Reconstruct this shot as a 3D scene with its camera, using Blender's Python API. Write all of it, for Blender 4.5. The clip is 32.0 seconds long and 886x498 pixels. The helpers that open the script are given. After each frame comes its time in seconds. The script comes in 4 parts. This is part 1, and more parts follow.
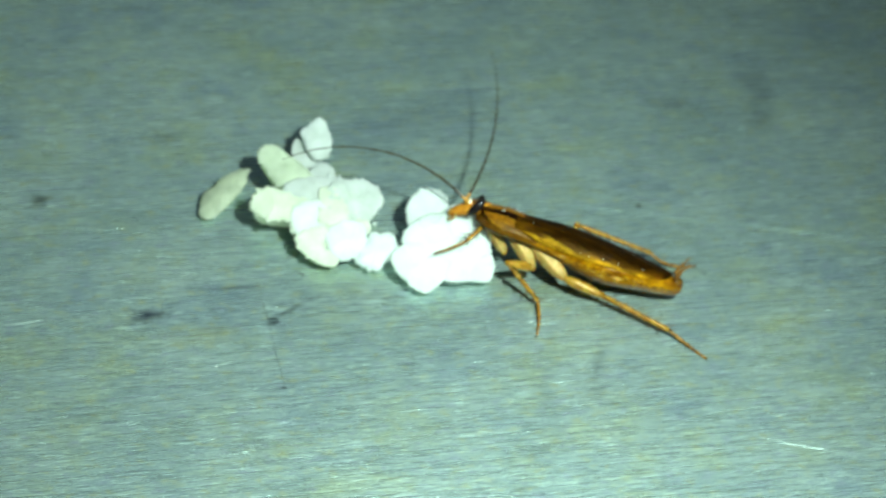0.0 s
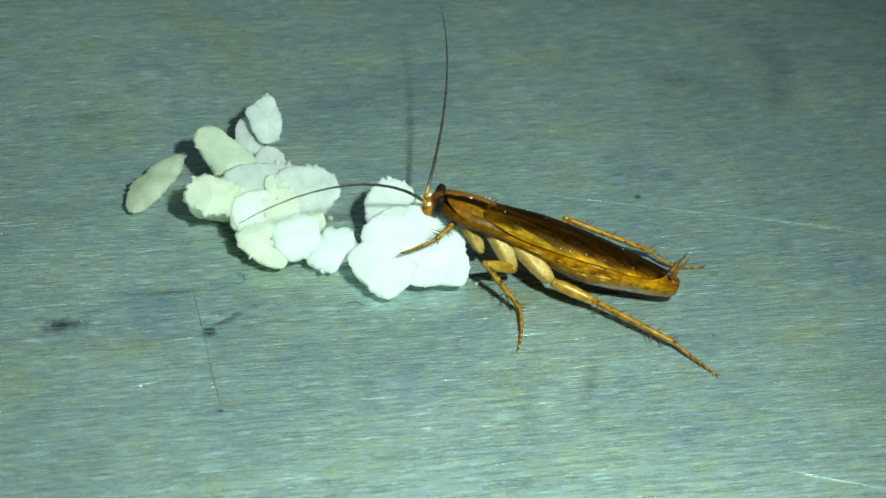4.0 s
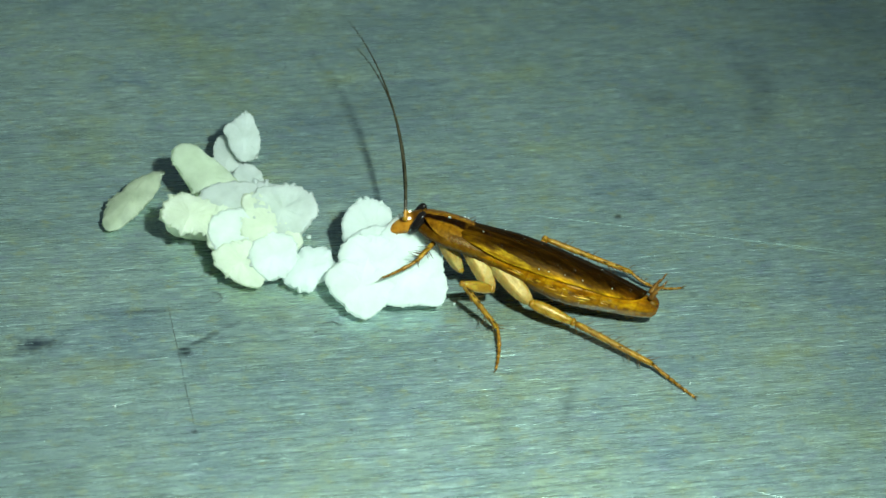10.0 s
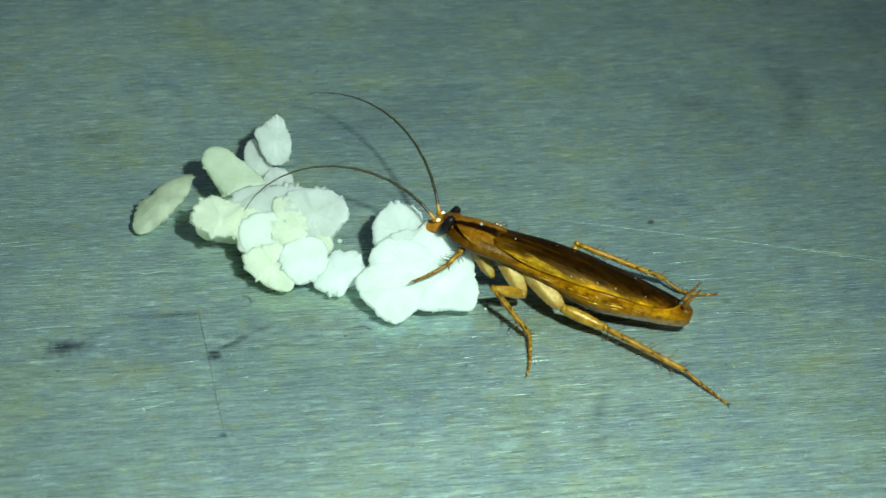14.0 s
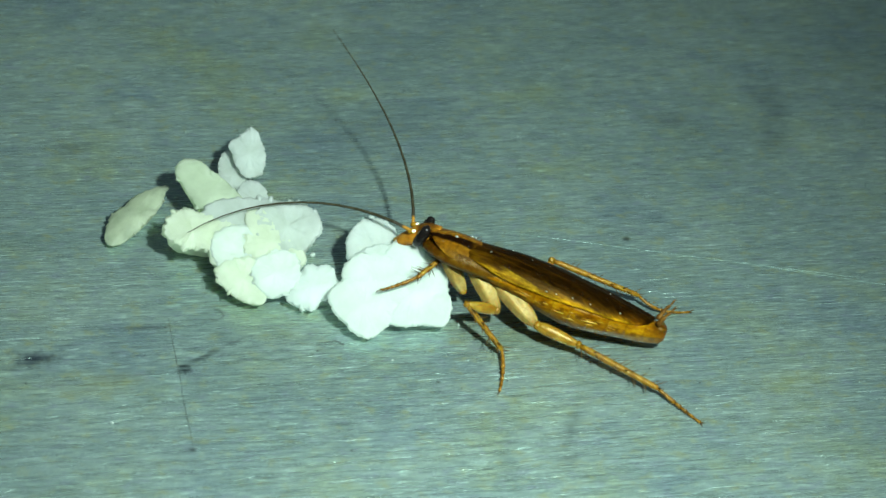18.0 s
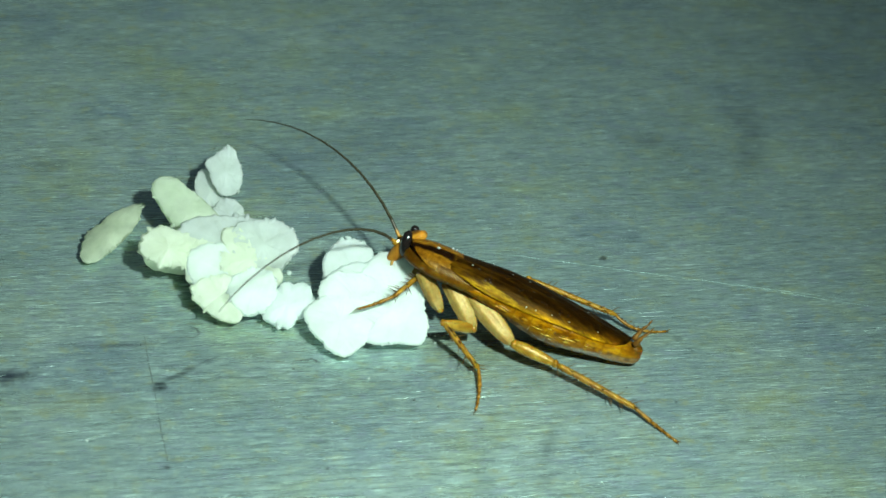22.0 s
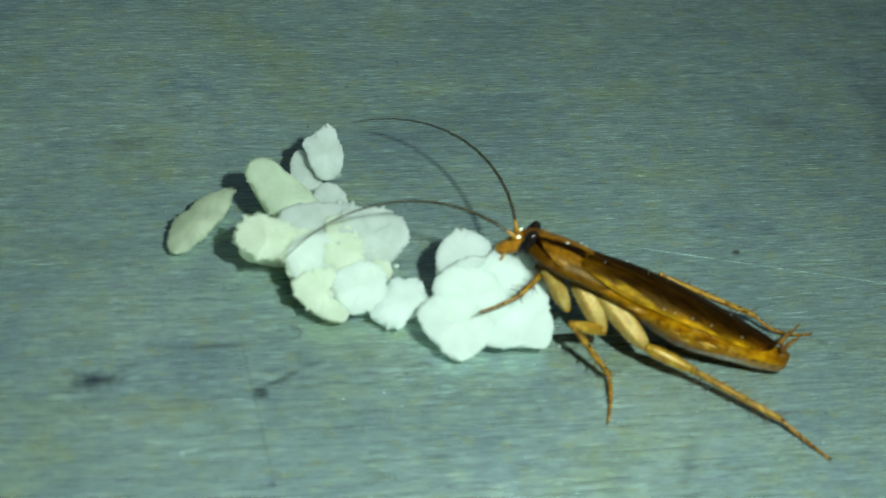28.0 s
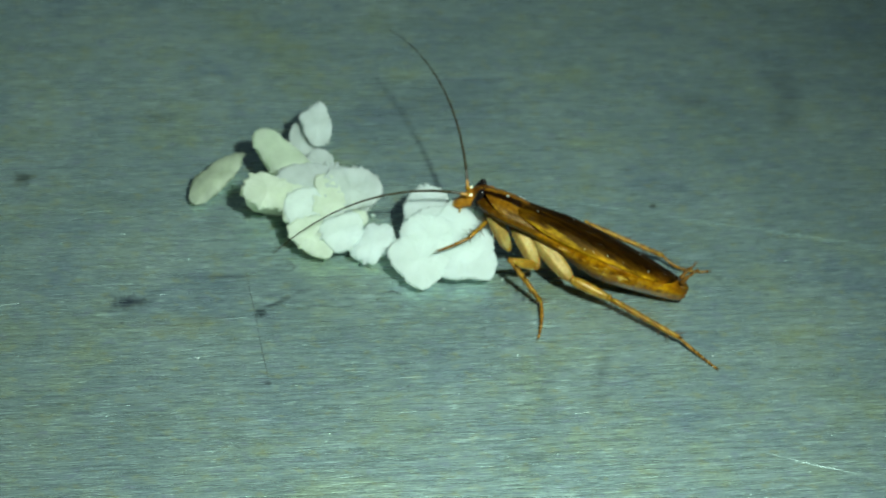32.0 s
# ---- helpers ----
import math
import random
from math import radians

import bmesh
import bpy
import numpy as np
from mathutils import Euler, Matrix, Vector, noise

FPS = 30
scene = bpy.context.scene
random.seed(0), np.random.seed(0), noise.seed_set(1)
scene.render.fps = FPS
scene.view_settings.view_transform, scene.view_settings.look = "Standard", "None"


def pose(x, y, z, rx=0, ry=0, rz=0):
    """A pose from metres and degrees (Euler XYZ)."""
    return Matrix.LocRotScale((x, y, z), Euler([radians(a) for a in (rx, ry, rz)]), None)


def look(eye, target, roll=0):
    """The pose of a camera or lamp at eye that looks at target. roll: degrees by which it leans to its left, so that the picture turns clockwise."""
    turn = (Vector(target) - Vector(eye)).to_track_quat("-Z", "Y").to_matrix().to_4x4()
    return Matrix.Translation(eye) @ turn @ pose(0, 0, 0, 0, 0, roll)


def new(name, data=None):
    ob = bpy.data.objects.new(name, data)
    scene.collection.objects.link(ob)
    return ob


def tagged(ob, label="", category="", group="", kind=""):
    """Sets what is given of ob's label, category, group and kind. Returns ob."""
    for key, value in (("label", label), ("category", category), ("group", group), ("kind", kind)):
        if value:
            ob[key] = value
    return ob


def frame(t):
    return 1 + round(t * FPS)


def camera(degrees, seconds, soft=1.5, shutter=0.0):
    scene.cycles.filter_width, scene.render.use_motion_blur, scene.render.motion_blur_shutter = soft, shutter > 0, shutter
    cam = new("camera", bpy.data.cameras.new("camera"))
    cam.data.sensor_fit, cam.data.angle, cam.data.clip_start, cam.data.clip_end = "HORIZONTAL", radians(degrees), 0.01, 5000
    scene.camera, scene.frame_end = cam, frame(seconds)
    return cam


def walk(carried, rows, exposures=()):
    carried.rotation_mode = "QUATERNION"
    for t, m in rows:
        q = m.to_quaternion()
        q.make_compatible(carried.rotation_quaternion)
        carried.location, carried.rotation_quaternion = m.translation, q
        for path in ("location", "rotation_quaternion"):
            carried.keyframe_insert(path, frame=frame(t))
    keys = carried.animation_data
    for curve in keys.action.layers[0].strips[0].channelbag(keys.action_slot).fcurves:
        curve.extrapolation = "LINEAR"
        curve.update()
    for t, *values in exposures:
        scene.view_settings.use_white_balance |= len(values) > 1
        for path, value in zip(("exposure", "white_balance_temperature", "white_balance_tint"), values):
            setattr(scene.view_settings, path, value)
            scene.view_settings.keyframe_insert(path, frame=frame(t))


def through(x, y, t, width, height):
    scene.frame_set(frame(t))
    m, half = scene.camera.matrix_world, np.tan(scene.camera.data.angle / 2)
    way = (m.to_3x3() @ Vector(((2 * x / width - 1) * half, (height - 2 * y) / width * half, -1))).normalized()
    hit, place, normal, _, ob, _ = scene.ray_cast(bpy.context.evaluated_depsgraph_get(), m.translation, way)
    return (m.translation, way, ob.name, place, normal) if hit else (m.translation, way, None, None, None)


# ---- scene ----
# Macro view: a live cockroach feeding on boiled rice on a brushed metal sheet. Lengths below are in millimetres unless they go to walk().
cam = camera(26.0, 32.0, soft=1.5)
cam.data.dof.use_dof, cam.data.dof.focus_distance, cam.data.dof.aperture_fstop = True, 0.0945, 64.0
walk(cam, [
    (0.0, look((-0.01975, -0.06920, 0.08430), (-0.00623, 0.00343, 0.0), 7.967)),
    (0.5, look((-0.01903, -0.06452, 0.07891), (-0.00630, 0.00298, 0.0), 7.947)),
    (1.0, look((-0.01769, -0.06434, 0.07902), (-0.00651, 0.00307, 0.0), 7.042)),
    (1.5, look((-0.01850, -0.06441, 0.07873), (-0.00670, 0.00286, 0.0), 7.509)),
    (2.0, look((-0.01664, -0.05871, 0.07302), (-0.00595, 0.00276, 0.0), 7.405)),
    (2.5, look((-0.01643, -0.05892, 0.07315), (-0.00489, 0.00346, 0.0), 7.807)),
    (4.5, look((-0.01587, -0.05893, 0.07264), (-0.00428, 0.00324, 0.0), 7.970)),
    (5.0, look((-0.01545, -0.05847, 0.07333), (-0.00408, 0.00406, 0.0), 7.747)),
    (5.5, look((-0.01546, -0.05840, 0.07356), (-0.00376, 0.00603, 0.0), 7.741)),
    (6.0, look((-0.01499, -0.05859, 0.07351), (-0.00372, 0.00640, 0.0), 7.396)),
    (6.5, look((-0.01471, -0.05865, 0.07347), (-0.00319, 0.00632, 0.0), 7.676)),
    (7.0, look((-0.01486, -0.05852, 0.07368), (-0.00267, 0.00605, 0.0), 8.156)),
    (7.5, look((-0.01499, -0.05850, 0.07345), (-0.00272, 0.00583, 0.0), 8.258)),
    (8.0, look((-0.01485, -0.05819, 0.07335), (-0.00302, 0.00513, 0.0), 8.147)),
    (8.5, look((-0.01446, -0.05819, 0.07303), (-0.00317, 0.00453, 0.0), 7.842)),
    (9.0, look((-0.01440, -0.05818, 0.07299), (-0.00292, 0.00434, 0.0), 8.043)),
    (9.5, look((-0.01409, -0.05802, 0.07312), (-0.00269, 0.00462, 0.0), 8.010)),
    (10.0, look((-0.01511, -0.05812, 0.07286), (-0.00338, 0.00460, 0.0), 8.245)),
    (10.5, look((-0.01495, -0.05827, 0.07283), (-0.00387, 0.00456, 0.0), 7.764)),
    (11.0, look((-0.01468, -0.05836, 0.07246), (-0.00408, 0.00473, 0.0), 7.325)),
    (11.5, look((-0.01493, -0.05822, 0.07230), (-0.00487, 0.00464, 0.0), 7.157)),
    (12.0, look((-0.01499, -0.05825, 0.07208), (-0.00507, 0.00444, 0.0), 7.120)),
    (12.5, look((-0.01472, -0.05799, 0.07249), (-0.00476, 0.00496, 0.0), 7.241)),
    (13.0, look((-0.01483, -0.05809, 0.07238), (-0.00486, 0.00503, 0.0), 7.288)),
    (13.5, look((-0.01513, -0.05803, 0.07221), (-0.00482, 0.00502, 0.0), 7.527)),
    (14.0, look((-0.01500, -0.05807, 0.07212), (-0.00494, 0.00490, 0.0), 7.368)),
    (14.5, look((-0.01500, -0.05820, 0.07195), (-0.00485, 0.00508, 0.0), 7.449)),
    (16.5, look((-0.01465, -0.05792, 0.07141), (-0.00431, 0.00491, 0.0), 7.877)),
    (17.0, look((-0.01462, -0.05776, 0.07147), (-0.00408, 0.00501, 0.0), 8.142)),
    (17.5, look((-0.01495, -0.05758, 0.07188), (-0.00395, 0.00528, 0.0), 8.610)),
    (18.0, look((-0.01422, -0.05763, 0.07191), (-0.00357, 0.00593, 0.0), 8.263)),
    (18.5, look((-0.01441, -0.05730, 0.07194), (-0.00357, 0.00603, 0.0), 8.718)),
    (19.0, look((-0.01389, -0.05737, 0.07200), (-0.00268, 0.00642, 0.0), 8.982)),
    (19.5, look((-0.01414, -0.05727, 0.07187), (-0.00229, 0.00593, 0.0), 9.282)),
    (20.0, look((-0.01321, -0.05737, 0.07211), (-0.00179, 0.00690, 0.0), 8.538)),
    (20.5, look((-0.01400, -0.05776, 0.07173), (-0.00253, 0.00734, 0.0), 8.571)),
    (21.0, look((-0.01392, -0.05797, 0.07160), (-0.00237, 0.00721, 0.0), 8.706)),
    (21.5, look((-0.01364, -0.05790, 0.07169), (-0.00160, 0.00737, 0.0), 8.886)),
    (22.0, look((-0.01416, -0.05795, 0.07149), (-0.00231, 0.00724, 0.0), 9.023)),
    (22.5, look((-0.01451, -0.05801, 0.07103), (-0.00266, 0.00730, 0.0), 9.157)),
    (23.0, look((-0.01410, -0.05787, 0.07110), (-0.00240, 0.00702, 0.0), 9.046)),
    (23.5, look((-0.01405, -0.05790, 0.07112), (-0.00252, 0.00683, 0.0), 8.949)),
    (24.0, look((-0.01339, -0.05786, 0.07119), (-0.00209, 0.00680, 0.0), 8.720)),
    (24.5, look((-0.01360, -0.05782, 0.07117), (-0.00196, 0.00679, 0.0), 8.974)),
    (26.5, look((-0.01392, -0.05744, 0.07077), (-0.00232, 0.00633, 0.0), 9.077)),
    (27.0, look((-0.01437, -0.05751, 0.07034), (-0.00316, 0.00571, 0.0), 8.813)),
    (27.5, look((-0.01460, -0.05583, 0.06915), (-0.00378, 0.00602, 0.0), 8.581)),
    (28.0, look((-0.01961, -0.05051, 0.06539), (-0.00792, 0.00648, 0.0), 10.565)),
    (28.5, look((-0.01596, -0.04935, 0.06396), (-0.00428, 0.00532, 0.0), 10.734)),
    (29.0, look((-0.01668, -0.04942, 0.06343), (-0.00349, 0.00478, 0.0), 12.252)),
    (29.5, look((-0.01756, -0.04937, 0.06304), (-0.00395, 0.00523, 0.0), 12.780)),
    (30.0, look((-0.01866, -0.04937, 0.06218), (-0.00529, 0.00507, 0.0), 12.785)),
    (30.5, look((-0.01801, -0.04898, 0.06206), (-0.00528, 0.00480, 0.0), 12.521)),
    (31.0, look((-0.01783, -0.04888, 0.06219), (-0.00597, 0.00409, 0.0), 11.580)),
    (31.5, look((-0.01818, -0.06089, 0.07368), (-0.00562, 0.00279, 0.0), 10.544)),
    (32.0, look((-0.01680, -0.06640, 0.07953), (-0.00629, 0.00306, 0.0), 8.461)),
], exposures=[(0.0, 0.36), (1.0, 0.0), (2.0, 0.1), (5.0, 0.1), (8.0, 0.12), (10.0, 0.08), (12.0, 0.02), (14.0, 0.02), (17.0, 0.0), (18.0, 0.05), (20.0, 0.18), (22.0, 0.12), (24.0, 0.03), (27.0, -0.02), (28.0, -0.15), (29.0, -0.25), (31.0, -0.2), (32.0, -0.3)])

# ---- light: one small torch lamp beside the lens, a dim room around ----
K = 0.001
world = bpy.data.worlds.new("room")
scene.world = world
world.use_nodes = True
world.node_tree.nodes["Background"].inputs[0].default_value = (0.55, 0.75, 0.80, 1)
world.node_tree.nodes["Background"].inputs[1].default_value = 0.135
torch = bpy.data.lights.new("torch", "SPOT")
torch.shadow_soft_size, torch.energy, torch.color = 0.0030, 0.875, (0.80, 1.0, 0.885)
torch.spot_size, torch.spot_blend = radians(130), 1.0
torch_lamp = new("torch", torch)
torch_lamp.matrix_world = look((0.0126, -0.030, 0.071), (-0.034, -0.024, 0.0))


# ---- materials ----
def material(name):
    m = bpy.data.materials.new(name)
    m.use_nodes = True
    n, l = m.node_tree.nodes, m.node_tree.links
    return m, n, l, n["Principled BSDF"]


def node(n, kind, **values):
    made = n.new(kind)
    for key, value in values.items():
        made.inputs[key.replace("_", " ")].default_value = value
    return made


def ramp(n, l, fac, stops):
    r = n.new("ShaderNodeValToRGB")
    while len(r.color_ramp.elements) < len(stops):
        r.color_ramp.elements.new(0.5)
    for e, (p, c) in zip(r.color_ramp.elements, stops):
        e.position, e.color = p, (*c, 1)
    l.new(fac, r.inputs[0])
    return r.outputs[0]


def mix(n, l, fac, a, b, how="MIX"):
    x = n.new("ShaderNodeMix")
    x.data_type, x.blend_type = "RGBA", how
    for slot, value in ((0, fac), (6, a), (7, b)):
        if isinstance(value, bpy.types.NodeSocket):
            l.new(value, x.inputs[slot])
        else:
            x.inputs[slot].default_value = value if slot == 0 else (*value, 1)
    return x.outputs[2]


def calc(n, l, how, a, b=0.0):
    x = n.new("ShaderNodeMath")
    x.operation = how
    for slot, value in ((0, a), (1, b)):
        if isinstance(value, bpy.types.NodeSocket):
            l.new(value, x.inputs[slot])
        else:
            x.inputs[slot].default_value = value
    return x.outputs[0]


def coords(n, l, scale=(1000, 1000, 1000), turn=0.0, shift=(0, 0, 0)):
    """Object coordinates in millimetres, turned and stretched."""
    t = n.new("ShaderNodeTexCoord")
    turned = n.new("ShaderNodeMapping")
    turned.inputs[2].default_value = (0, 0, radians(turn))
    l.new(t.outputs["Object"], turned.inputs[0])
    m = n.new("ShaderNodeMapping")
    m.inputs[1].default_value = shift
    m.inputs[3].default_value = scale
    l.new(turned.outputs[0], m.inputs[0])
    return m.outputs[0]


def grain_noise(n, l, vec, scale, detail=4.0, rough=0.55):
    x = node(n, "ShaderNodeTexNoise", Scale=scale, Detail=detail, Roughness=rough)
    l.new(vec, x.inputs[0])
    return x.outputs[0]


def relief(n, l, height, strength, distance, bsdf, socket="Normal"):
    b = node(n, "ShaderNodeBump", Strength=strength, Distance=distance)
    l.new(height, b.inputs["Height"])
    l.new(b.outputs[0], bsdf.inputs[socket])


BRUSH = 4.7


# stains: place, size, turn, colour, depth
STAINS_NEAR = (
    (-16.26, -1.86, 0.4, 0.42, 0, (0.03, 0.045, 0.05), 0.95),
    (-15.2, -1.05, 1.15, 0.17, 32, (0.05, 0.07, 0.075), 0.8),
    (-14.1, -0.35, 0.9, 0.15, 28, (0.07, 0.09, 0.1), 0.5),
    (-15.75, -6.48, 0.22, 0.2, 0, (0.04, 0.055, 0.06), 0.8),
    (-23.2, -1.5, 1.4, 0.65, 10, (0.035, 0.05, 0.07), 0.95),
    (-18.4, 0.56, 1.5, 0.18, 4, (0.06, 0.08, 0.09), 0.6),
    (-20.1, -2.84, 1.8, 0.7, 5, (0.3, 0.33, 0.14), 0.45),
    (13.0, -2.23, 1.9, 0.6, 8, (0.33, 0.38, 0.14), 0.45),
)
STAINS_FRONT = (
    (3.83, -5.5, 0.5, 0.2, 20, (0.06, 0.08, 0.08), 0.5),
    (1.9, -4.9, 0.35, 1.0, -15, (0.08, 0.11, 0.12), 0.6),
    (1.5, -6.9, 0.5, 0.6, 0, (0.1, 0.12, 0.1), 0.5),
    (9.06, 1.62, 0.2, 0.2, 0, (0.06, 0.08, 0.09), 0.6),
)
STAINS_FAR = (
    (14.96, 14.68, 1.4, 0.9, 60, (0.09, 0.13, 0.14), 0.6),
    (15.21, 17.4, 0.9, 1.6, 15, (0.10, 0.14, 0.15), 0.6),
    (9.4, 15.7, 1.4, 0.7, 10, (0.12, 0.16, 0.17), 0.5),
    (-22.37, 12.22, 1.0, 0.6, 10, (0.06, 0.08, 0.1), 0.32),
    (-19.85, 14.54, 0.8, 0.5, 10, (0.06, 0.08, 0.11), 0.32),
    (5.95, 6.92, 0.22, 0.2, 0, (0.04, 0.05, 0.05), 0.8),
    (-29.6, 7.2, 0.8, 0.6, 0, (0.05, 0.07, 0.07), 0.8),
    (-6.2, 14.5, 5, 1.5, 12, (0.12, 0.17, 0.19), 0.35),
)


def sheet_metal():
    m, n, l, p = material("brushed_sheet_metal")
    # streaks of the brushing, fine and coarse
    fine = grain_noise(n, l, coords(n, l, (800, 15000, 1000), -BRUSH), 1.0, 5, 0.8)
    mid = grain_noise(n, l, coords(n, l, (200, 4600, 1000), -BRUSH), 1.0, 5, 0.72)
    broad = grain_noise(n, l, coords(n, l, (60, 900, 1000), -BRUSH), 1.0, 4, 0.6)
    cloud = grain_noise(n, l, coords(n, l), 0.11, 3, 0.6)
    tint = grain_noise(n, l, coords(n, l, (1000, 1400, 1000), 0, (40, 7, 3)), 0.22, 4, 0.6)
    speck = grain_noise(n, l, coords(n, l), 5.5, 2, 0.5)
    c = ramp(n, l, cloud, [(0.3, (0.213, 0.305, 0.298)), (0.7, (0.290, 0.392, 0.364))])
    c = mix(n, l, ramp(n, l, tint, [(0.52, (0, 0, 0)), (0.72, (1, 1, 1))]), c, (0.268, 0.353, 0.258))
    c = mix(n, l, ramp(n, l, tint, [(0.28, (1, 1, 1)), (0.46, (0, 0, 0))]), c, (0.200, 0.286, 0.310))
    streak = ramp(n, l, calc(n, l, "ADD", calc(n, l, "MULTIPLY", fine, 0.88), calc(n, l, "MULTIPLY", mid, 0.12)),
                  [(0.36, (0.40, 0.42, 0.44)), (0.46, (0.90, 0.91, 0.93)), (0.54, (1.06, 1.06, 1.06)), (0.62, (1.9, 1.9, 1.85)), (0.68, (3.2, 3.2, 3.0))])
    c = mix(n, l, 0.95, c, streak, "MULTIPLY")
    c = mix(n, l, 0.25, c, ramp(n, l, broad, [(0.36, (0.72, 0.76, 0.80)), (0.52, (1, 1, 1)), (0.66, (1.28, 1.24, 1.18))]), "MULTIPLY")
    c = mix(n, l, ramp(n, l, speck, [(0.74, (0, 0, 0)), (0.80, (0.6, 0.6, 0.6))]), c, (0.07, 0.09, 0.09))
    dust = grain_noise(n, l, coords(n, l, (1000, 1600, 1000), -BRUSH), 11.0, 3, 0.7)
    c = mix(n, l, 0.55, c, ramp(n, l, dust, [(0.34, (0.55, 0.55, 0.55)), (0.5, (1, 1, 1)), (0.66, (1.5, 1.5, 1.5))]), "MULTIPLY")
    hue = grain_noise(n, l, coords(n, l, (1000, 1500, 1000), 0, (11, 3, 0)), 1.1, 4, 0.7)
    c = mix(n, l, ramp(n, l, hue, [(0.54, (0, 0, 0)), (0.70, (0.65, 0.65, 0.65))]), c, (0.32, 0.36, 0.20))
    c = mix(n, l, ramp(n, l, hue, [(0.30, (0.65, 0.65, 0.65)), (0.46, (0, 0, 0))]), c, (0.235, 0.29, 0.36))
    warp = grain_noise(n, l, coords(n, l), 1.3, 4, 0.65)
    broken = ramp(n, l, mid, [(0.42, (1, 1, 1)), (0.60, (0.55, 0.55, 0.55))])
    for x, y, rx, ry, turn, colour, depth in STAINS_NEAR + STAINS_FRONT + STAINS_FAR:
        v = coords(n, l)
        shift = n.new("ShaderNodeVectorMath")
        shift.operation = "SUBTRACT"
        l.new(v, shift.inputs[0])
        shift.inputs[1].default_value = (x, y, 0)
        spin = n.new("ShaderNodeVectorRotate")
        spin.rotation_type = "Z_AXIS"
        spin.inputs["Angle"].default_value = radians(-turn)
        l.new(shift.outputs[0], spin.inputs[0])
        squeeze = n.new("ShaderNodeVectorMath")
        squeeze.operation = "MULTIPLY"
        squeeze.inputs[1].default_value = (1 / rx, 1 / ry, 0)
        l.new(spin.outputs[0], squeeze.inputs[0])
        far = n.new("ShaderNodeVectorMath")
        far.operation = "LENGTH"
        l.new(squeeze.outputs[0], far.inputs[0])
        edge = calc(n, l, "ADD", far.outputs["Value"], calc(n, l, "MULTIPLY", calc(n, l, "SUBTRACT", warp, 0.5), 2.6))
        k = node(n, "ShaderNodeMapRange")
        k.inputs[1].default_value, k.inputs[2].default_value = (0.35, 1.0) if depth > 0.6 else (0.10, 1.45)
        k.inputs[3].default_value, k.inputs[4].default_value = depth, 0.0
        l.new(edge, k.inputs[0])
        c = mix(n, l, calc(n, l, "MULTIPLY", k.outputs[0], broken), c, colour)
    l.new(c, p.inputs["Base Color"])
    p.inputs["Metallic"].default_value = 0.78
    rough = ramp(n, l, mid, [(0.3, (0.23, 0.23, 0.23)), (0.7, (0.34, 0.34, 0.34))])
    l.new(rough, p.inputs["Roughness"])
    p.inputs["Anisotropic"].default_value = 0.3
    across = n.new("ShaderNodeTangent")
    across.direction_type, across.axis = "RADIAL", "X"
    l.new(across.outputs[0], p.inputs["Tangent"])
    relief(n, l, calc(n, l, "ADD", fine, mid), 0.8, 0.00002, p)
    return m


def rice_material(name, colour, deep):
    """Boiled grain: milky, lets light through its whole body, wet in spots."""
    m, n, l, p = material(name)
    v = coords(n, l)
    c = ramp(n, l, grain_noise(n, l, v, 0.9, 4), [(0.35, deep), (0.62, colour)])
    each = n.new("ShaderNodeObjectInfo")
    c = mix(n, l, calc(n, l, "MULTIPLY", each.outputs["Random"], 0.4), c, tuple(a * b for a, b in zip(colour, (0.92, 0.92, 0.84))))
    l.new(c, p.inputs["Base Color"])
    p.inputs["Subsurface Weight"].default_value = 0.6
    p.inputs["Subsurface Radius"].default_value = (1.0, 1.0, 0.9)
    p.inputs["Subsurface Scale"].default_value = 0.0012
    p.inputs["Roughness"].default_value = 0.35
    glints(n, l, p, 0.5)
    relief(n, l, grain_noise(n, l, v, 4.0, 6, 0.75), 0.5, 0.00012, p)
    through_light = n.new("ShaderNodeBsdfTranslucent")
    l.new(c, through_light.inputs["Color"])
    blend = n.new("ShaderNodeMixShader")
    blend.inputs[0].default_value = 0.62
    l.new(p.outputs[0], blend.inputs[1])
    l.new(through_light.outputs[0], blend.inputs[2])
    l.new(blend.outputs[0], n["Material Output"].inputs["Surface"])
    return m


def glints(n, l, p, amount):
    """Wet spots: a thin glossy coat in patches over fine bumps."""
    v = coords(n, l)
    l.new(ramp(n, l, grain_noise(n, l, v, 3.0, 4, 0.7), [(0.56, (0.0, 0.0, 0.0)), (0.66, (amount, amount, amount))]), p.inputs["Coat Weight"])
    p.inputs["Coat Roughness"].default_value = 0.10
    b = node(n, "ShaderNodeBump", Strength=1.0, Distance=0.00022)
    l.new(grain_noise(n, l, v, 5.5, 3, 0.6), b.inputs["Height"])
    l.new(b.outputs[0], p.inputs["Coat Normal"])


